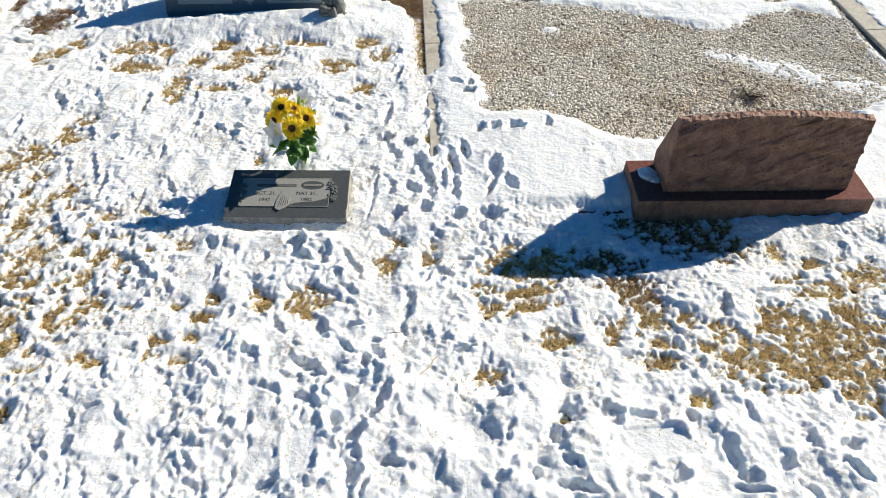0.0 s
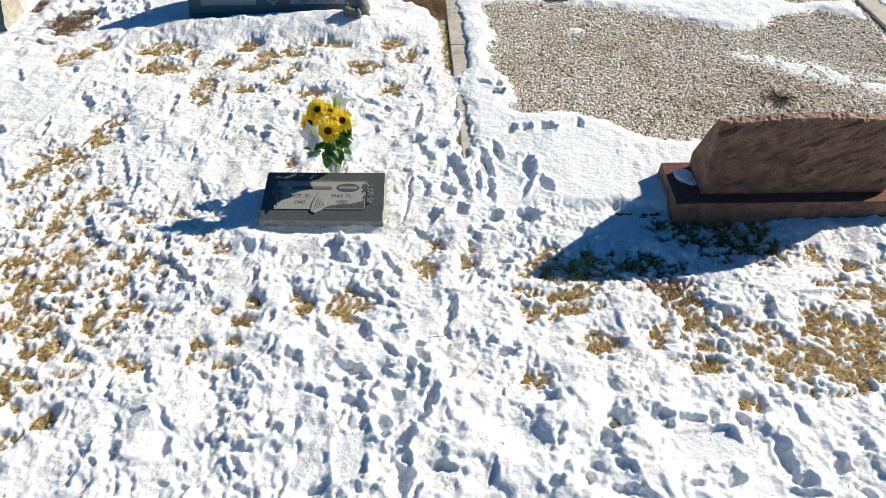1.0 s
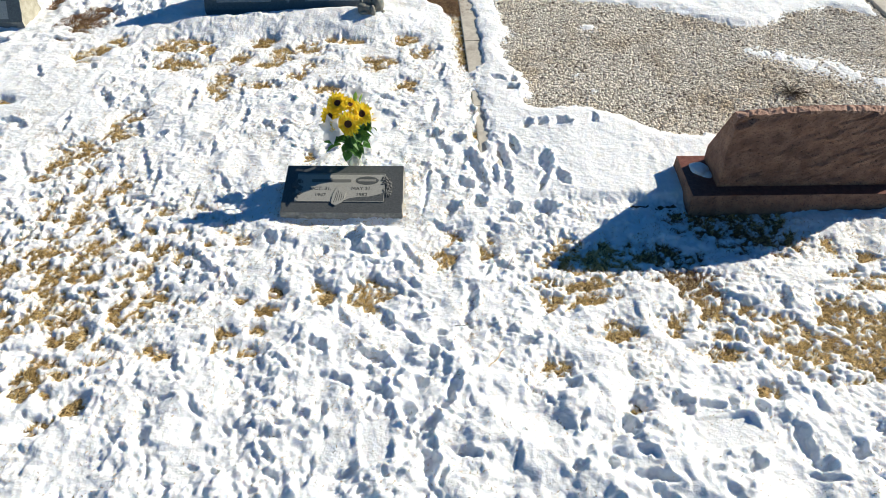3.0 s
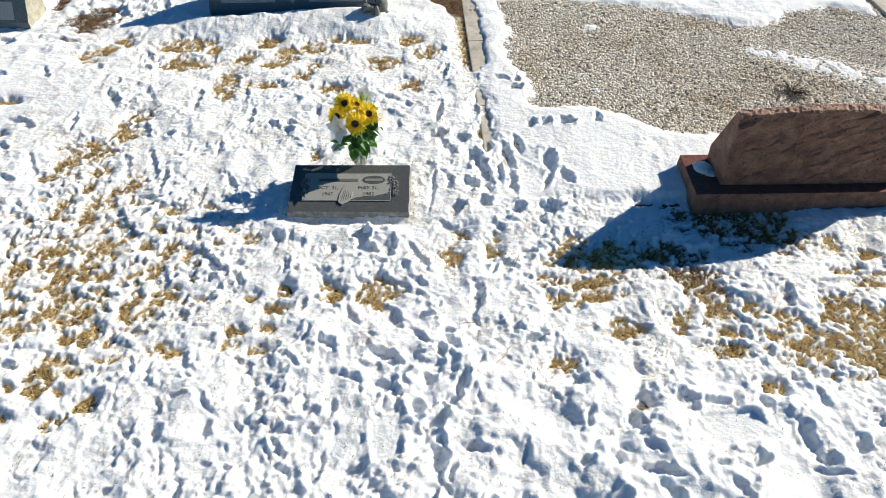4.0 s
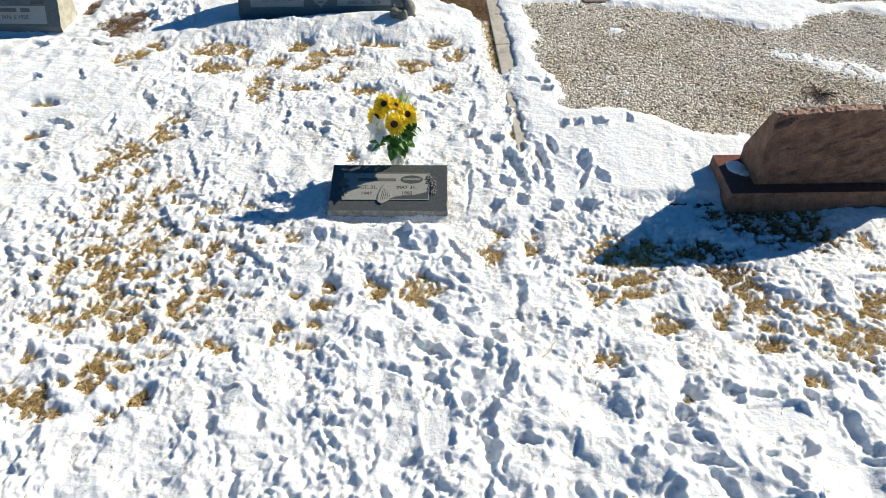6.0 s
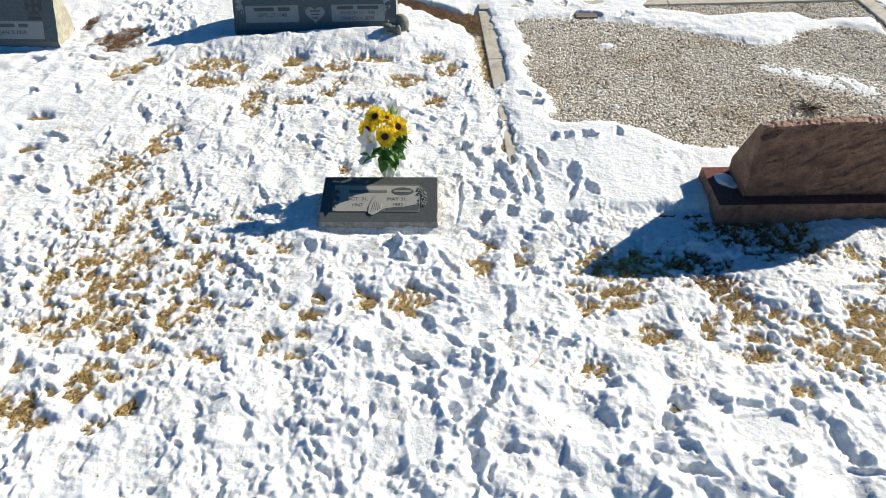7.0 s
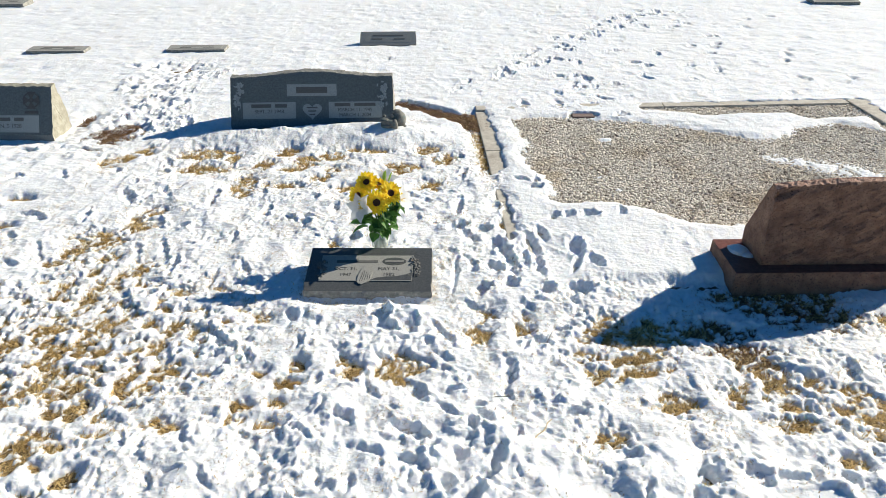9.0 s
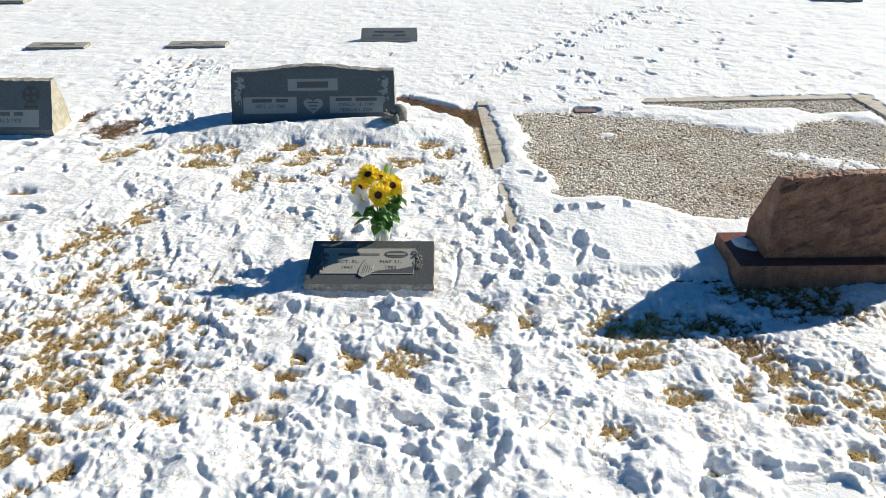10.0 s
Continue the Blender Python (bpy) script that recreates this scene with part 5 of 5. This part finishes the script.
def single_headstone():
    m, face = slant_headstone("single_headstone", -3.785, 4.815, -1.0, 0.92, 0.375, 22, 0.27, 0.0,
                              "blue-grey granite slant headstone with a round emblem and pale rough sides", BLUE_POLISH, BLUE_STEEL, CREAM_ROCK)
    up = Matrix.Translation((0, 0, 0.001))
    part("name_panel", flat_shape(rect(0.12, 0.082, 0.48, 0.125), -0.002, 0.0006), BLUE_FROST, m, "frosted inscription panel").matrix_local = face @ up
    bars(0.11, 0.115, [0.17, 0.07], 0.026, 0.03, m, face @ up, CARVED_DARK, 0.0006)
    lettering("JAN. 5 1928", 0.040, 0.13, 0.065, m, face @ up, ENGRAVED)
    ring = bmesh.new()
    n = 28
    for r0, r1 in ((0.052, 0.060), (0.0, 0.018)):
        inner = [ring.verts.new((0.305 + r0 * math.cos(2 * math.pi * k / n), 0.255 + r0 * math.sin(2 * math.pi * k / n), 0.002)) for k in range(n)]
        outer = [ring.verts.new((0.305 + r1 * math.cos(2 * math.pi * k / n), 0.255 + r1 * math.sin(2 * math.pi * k / n), 0.0015)) for k in range(n)]
        for k in range(n):
            ring.faces.new((inner[k], outer[k], outer[(k + 1) % n], inner[(k + 1) % n]))
    for k in range(4):
        a = k * math.pi / 2
        arm = [(0.016, -0.006), (0.062, -0.034), (0.062, 0.034), (0.016, 0.006)]
        ring.faces.new([ring.verts.new((0.305 + u * math.cos(a) - v * math.sin(a), 0.255 + u * math.sin(a) + v * math.cos(a), 0.0024)) for u, v in arm])
    bmesh.ops.remove_doubles(ring, verts=ring.verts[:], dist=1e-6)
    part("round_emblem", ring, ENGRAVED, m, "carved round cross emblem").matrix_local = face @ up
    bars(0.305, 0.168, [0.10], 0.020, 0.01, m, face @ up, ENGRAVED, 0.0)


single_headstone()


# low markers in the far rows
def low_marker(x, y, turn, width, tall, deep, front, label):
    m = thing("low_marker", pose(x, y, 0, 0, 0, turn), label, "grave marker", "low markers in the far rows")
    prof = [(0.0, -0.05), (0.004, front), (deep, tall), (deep + 0.01, -0.05)]

    def warp(px, py, pz, k, u):
        r = rough(px + x, py + y, pz, 0.04, 0.005)
        if abs(px) > width / 2 - 0.003:
            px += r + math.copysign(0.01 * (1 - pz / tall), px)
        if k in (0, 2):
            py += r
        return px, py, pz

    part("stone", prism(prof, -width / 2, width / 2, 60, 0.012, warp), [GREY_ROCK, GREY_FROST, GREY_ROCK, GREY_ROCK, GREY_ROCK], m)
    slope = math.hypot(deep, tall - front)
    face = face_on(0, 0.004, front + 0.0015, 90 - math.degrees(math.atan2(tall - front, deep)))
    part("name_panel", flat_shape(rect(0, slope * 0.52, width * 0.86, slope * 0.62), -0.002, 0.001), GREY_FROST, m, "frosted inscription panel").matrix_local = face
    bars(0, slope * 0.68, [width * 0.55], slope * 0.10, 0.01, m, face, CARVED_DARK, 0.001)
    bars(0, slope * 0.42, [width * 0.2, width * 0.2], slope * 0.08, 0.12, m, face, CARVED_DARK, 0.001)
    return m


low_marker(-4.505, 7.24, 0, 0.60, 0.070, 0.17, 0.062, "low grey granite marker with a worn panel half buried in snow")
low_marker(-3.050, 7.28, 1, 0.60, 0.070, 0.17, 0.062, "low grey granite marker with a worn panel half buried in snow")
low_marker(-1.070, 7.53, 1, 0.585, 0.155, 0.13, 0.045, "grey granite marker with a sloping pale panel standing in snow")
low_marker(-6.40, 9.64, 0, 0.60, 0.10, 0.26, 0.08, "low grey granite marker with a worn panel half buried in snow")
low_marker(4.63, 9.65, -3, 0.58, 0.10, 0.26, 0.07, "low grey granite marker with a worn panel half buried in snow")

bm = bevel_box(0.575, 0.745, 5.285, 5.365, 0.0, 0.030, 0.008)
tagged(mesh_object("plaque", bm, BRICK), "small red-brown stone plaque showing through the snow of the plot", "plaque")


def figurine():
    bm = bevel_box(-0.088, 0.012, -0.062, 0.030, 0.0, 0.094, 0.034, 4)
    lump(bm, -0.060, -0.020, 0.088, 0.040, 0.040, 0.016, 2, 0.08)
    lump(bm, 0.042, 0.030, 0.070, 0.052, 0.058, 0.072, 4, 0.10)
    lump(bm, 0.030, 0.035, 0.122, 0.040, 0.034, 0.026, 9, 0.1, 2)
    lump(bm, -0.062, -0.005, 0.104, 0.013, 0.012, 0.018, 8, 0.1, 2)
    lump(bm, -0.004, -0.002, 0.104, 0.014, 0.012, 0.020, 7, 0.1, 2)
    lump(bm, 0.018, -0.048, 0.050, 0.022, 0.024, 0.050, 6, 0.1, 2)
    lump(bm, 0.086, 0.000, 0.018, 0.022, 0.034, 0.020, 3, 0.1, 2)
    lump(bm, -0.045, -0.066, 0.052, 0.034, 0.014, 0.012, 5, 0.08, 2)
    for v in bm.verts:
        v.co.z = max(v.co.z, 0.0)
    ob = mesh_object("garden_ornament", bm, ORNAMENT, smooth=True)
    ob.matrix_world = pose(-0.815, 4.925, 0.052)
    tagged(ob, "small weathered cast-stone garden ornament standing in snow", "ornament")


figurine()


# ---- flowers in a globe vase ----
def lathe(profile, n=28):
    bm = bmesh.new()
    rows = [[bm.verts.new((r * math.cos(2 * math.pi * k / n), r * math.sin(2 * math.pi * k / n), z)) for k in range(n)] for r, z in profile]
    for a, b in zip(rows, rows[1:]):
        for k in range(n):
            bm.faces.new((a[k], a[(k + 1) % n], b[(k + 1) % n], b[k]))
    bm.faces.new(rows[0][::-1])
    return bm


def petal_into(bm, m, length, width, curl, cup, tip=1.0, seg=5):
    """One petal or leaf along +x of the frame m: cupped across, curling up (or down) along."""
    rows = []
    for i in range(seg + 1):
        t = i / seg
        w = width * (math.sin(math.pi * min(1, 0.12 + 0.80 * t ** 0.8)) ** 0.8) * (1 - 0.9 * max(0, t - 0.75) / 0.25 * tip)
        z = curl * t * t
        rows.append([bm.verts.new(m @ Vector((length * t, w * s, z + cup * abs(s) * 2 * w))) for s in (-0.5, 0, 0.5)])
    for a, b in zip(rows, rows[1:]):
        for k in range(2):
            bm.faces.new((a[k], a[k + 1], b[k + 1], b[k]))


def sunflower(parent, place, aim, radius, seed):
    rng = random.Random(seed)
    turn = Vector(aim).to_track_quat("Z", "Y").to_matrix().to_4x4()
    frame_ = Matrix.Translation(place) @ turn
    stem_end = new("sunflower")
    stem_end.parent, stem_end.matrix_local, stem_end.empty_display_size = parent, frame_, 0.03
    stem_end["label"] = "yellow cloth sunflower with a dark brown disc"
    bm = bmesh.new()
    for ring, (n, lift, ln) in enumerate(((17, 0.10, 1.0), (15, 0.35, 0.95), (13, 0.65, 0.78))):
        for k in range(n):
            a = 2 * math.pi * (k + 0.5 * ring + rng.uniform(-0.25, 0.25)) / n
            m = Matrix.Rotation(a, 4, "Z") @ Matrix.Translation((radius * 0.24, 0, 0.002 * ring)) @ Matrix.Rotation(-lift + rng.uniform(-0.2, 0.2), 4, "Y")
            petal_into(bm, m, radius * 0.80 * ln * rng.uniform(0.9, 1.1), radius * 0.36, rng.uniform(-0.3, 0.15) * radius * 0.4, 0.25)
    part("petals", bm, PETAL_GOLD, stem_end)
    bm = lathe([(radius * 0.32, 0.0), (radius * 0.34, radius * 0.10), (radius * 0.26, radius * 0.18), (radius * 0.13, radius * 0.16), (0.001, radius * 0.12)], 20)
    for v in bm.verts:
        v.co += Vector((0, 0, 0.002 * noise.noise(v.co * 200)))
    part("disc", bm, DISC_BROWN, stem_end, "dark brown seed disc")


def lily(parent, place, aim, radius, seed):
    rng = random.Random(seed)
    turn = Vector(aim).to_track_quat("Z", "Y").to_matrix().to_4x4()
    base = new("lily")
    base.parent, base.matrix_local, base.empty_display_size = parent, Matrix.Translation(place) @ turn, 0.03
    base["label"] = "white cloth lily with a yellow throat"
    bm = bmesh.new()
    for k in range(6):
        a = 2 * math.pi * k / 6 + rng.uniform(-0.1, 0.1)
        m = Matrix.Rotation(a, 4, "Z") @ Matrix.Translation((0.004, 0, 0.001 * (k % 2))) @ Matrix.Rotation(-0.75 + rng.uniform(-0.15, 0.15), 4, "Y")
        petal_into(bm, m, radius * 1.15, radius * 0.80, -0.42 * radius, 0.16, tip=0.75, seg=8)
    part("petals", bm, PETAL_WHITE, base, smooth=True)
    bm = bmesh.new()
    for k in range(5):
        a = 2 * math.pi * k / 5
        m = Matrix.Rotation(a, 4, "Z") @ Matrix.Rotation(-1.2, 4, "Y")
        petal_into(bm, m, radius * 0.55, 0.005, 0.0, 0.0, seg=3)
    part("stamens", bm, POLLEN, base)


def tube(bm, points, radius, n=6):
    rows = []
    for i, p in enumerate(points):
        d = (Vector(points[min(i + 1, len(points) - 1)]) - Vector(points[max(i - 1, 0)])).normalized()
        q = d.to_track_quat("Z", "Y").to_matrix()
        rows.append([bm.verts.new(Vector(p) + q @ Vector((radius * math.cos(2 * math.pi * k / n), radius * math.sin(2 * math.pi * k / n), 0))) for k in range(n)])
    for a, b in zip(rows, rows[1:]):
        for k in range(n):
            bm.faces.new((a[k], a[(k + 1) % n], b[(k + 1) % n], b[k]))


def bouquet():
    m = thing("flower_arrangement", pose(-0.742, 3.085, 0.0), "cloth sunflowers and white lilies in a clouded glass globe vase", "flowers")
    bm = lathe([(0.040, 0.0), (0.042, 0.02), (0.026, 0.045), (0.028, 0.070), (0.041, 0.097), (0.0465, 0.130), (0.042, 0.160), (0.034, 0.182), (0.033, 0.190), (0.029, 0.190), (0.030, 0.178), (0.02, 0.17), (0.001, 0.17)])
    part("vase", bm, VASE, m, "clouded greenish glass globe vase", smooth=True)
    heads = [((0.000, -0.055, 0.368), (0.05, -0.85, 0.5), 0.064, 1), ((-0.090, -0.020, 0.390), (-0.5, -0.75, 0.45), 0.060, 2),
             ((-0.052, 0.010, 0.448), (-0.15, -0.65, 0.75), 0.058, 3), ((0.066, -0.010, 0.398), (0.35, -0.7, 0.65), 0.060, 4),
             ((0.005, 0.03, 0.425), (0.1, -0.2, 1.0), 0.050, 5)]
    for place, aim, r, seed in heads:
        sunflower(m, place, aim, r, seed)
    for place, aim, r, seed in (((-0.072, -0.058, 0.338), (-0.45, -0.8, 0.45), 0.066, 11), ((0.020, 0.150, 0.385), (0.1, -0.35, 1.0), 0.064, 12), ((0.105, 0.01, 0.350), (0.9, -0.25, 0.3), 0.070, 13)):
        lily(m, place, aim, r, seed)
    bm = bmesh.new()
    rng = random.Random(21)
    for place, *_ in heads:
        p = Vector(place)
        tube(bm, [(-0.3 * p.x, 0.006, 0.075), (0, 0, 0.165), (p.x * 0.4, p.y * 0.4, 0.16 + (p.z - 0.16) * 0.5), (p.x * 0.95, p.y * 0.95 + 0.012, p.z - 0.008)], 0.0035)
    tube(bm, [(0, 0.005, 0.165), (0.005, 0.05, 0.27), (0.018, 0.152, 0.378)], 0.0035)
    tube(bm, [(0, 0, 0.165), (0.05, 0.0, 0.26), (0.100, 0.01, 0.348)], 0.0035)
    part("stems", bm, LEAF, m)
    for k in range(62):
        a = rng.uniform(0, 2 * math.pi)
        z = rng.uniform(0.215, 0.335) if k < 46 else rng.uniform(0.190, 0.240)
        r0 = rng.uniform(0.015, 0.075) + 0.045 * max(0.0, math.sin(a))
        bm = bmesh.new()
        f = Matrix.Rotation(rng.uniform(-0.4, 0.4), 4, "X")
        petal_into(bm, f, rng.uniform(0.055, 0.090) if k < 46 else 0.048, rng.uniform(0.040, 0.060), rng.uniform(-0.035, 0.005), 0.22, seg=5)
        ob = part("leaf", bm, LEAF, m)
        ob.matrix_local = Matrix.Translation((r0 * math.cos(a), r0 * math.sin(a) - 0.012, z)) @ Matrix.Rotation(a, 4, "Z") @ Matrix.Rotation(-rng.uniform(-0.5, 0.8), 4, "Y")
    for place, a in (((0.035, 0.02, 0.455), 1.2), ((0.06, 0.0, 0.46), 0.3), ((0.10, -0.01, 0.29), -0.4)):
        bm = bmesh.new()
        petal_into(bm, Matrix.Identity(4), 0.05, 0.022, 0.01, 0.3)
        ob = part("leaf", bm, LEAF_PALE, m, "pale green leaf")
        ob.matrix_local = Matrix.Translation(place) @ Matrix.Rotation(a, 4, "Z") @ Matrix.Rotation(-1.0, 4, "Y")


bouquet()


# dry weed on the gravel
def dry_weed():
    rng = random.Random(31)
    bm = bmesh.new()
    for k in range(90):
        a, ln = rng.uniform(0, 6.28), rng.uniform(0.05, 0.14)
        p = [Vector((0, 0, 0.008))]
        el = rng.uniform(0.1, 0.9)
        for j in range(4):
            a += rng.gauss(0, 0.35)
            p.append(p[-1] + Vector((math.cos(a) * math.cos(el), math.sin(a) * math.cos(el), math.sin(el))) * ln / 4)
            el -= 0.2
        tube(bm, p, 0.0012, 3)
    ob = mesh_object("dry_weed", bm, TWIG)
    ob.matrix_world = pose(1.89, 3.91, 0.012)
    tagged(ob, "low tangled dry brown weed growing in the gravel", "weed")


dry_weed()


# twigs and a straw stalk dropped on the trodden snow
def dropped_stick(name, label, x, y, turn, length, radius, mat, seed):
    rng = random.Random(seed)
    bm = bmesh.new()
    pts = [Vector((length * (k / 6 - 0.5), rng.uniform(-0.04, 0.04) * length, 0.004 + rng.uniform(0, 0.003))) for k in range(7)]
    tube(bm, pts, radius, 5)
    ob = mesh_object(name, bm, mat)
    a, b = 0.3 * length * math.cos(radians(turn)), 0.3 * length * math.sin(radians(turn))
    z = max(float(snow_at(np.array(x + k * a), np.array(y + k * b))) for k in (-1, 0, 1))
    ob.matrix_world = pose(x, y, z - 0.001, 0, 0, turn)
    tagged(ob, label, "twig", "sticks on the snow")


dropped_stick("twig", "short dry brown twig lying on trodden snow", -0.165, 1.985, 4, 0.06, 0.0015, TWIG, 1)
dropped_stick("twig", "short dry brown twig lying on trodden snow", 0.06, 2.36, 70, 0.11, 0.0016, TWIG, 2)
dropped_stick("straw_stalk", "pale dry straw stalk lying on trodden snow", -0.03, 1.80, 52, 0.15, 0.0016, STRAW, 3)
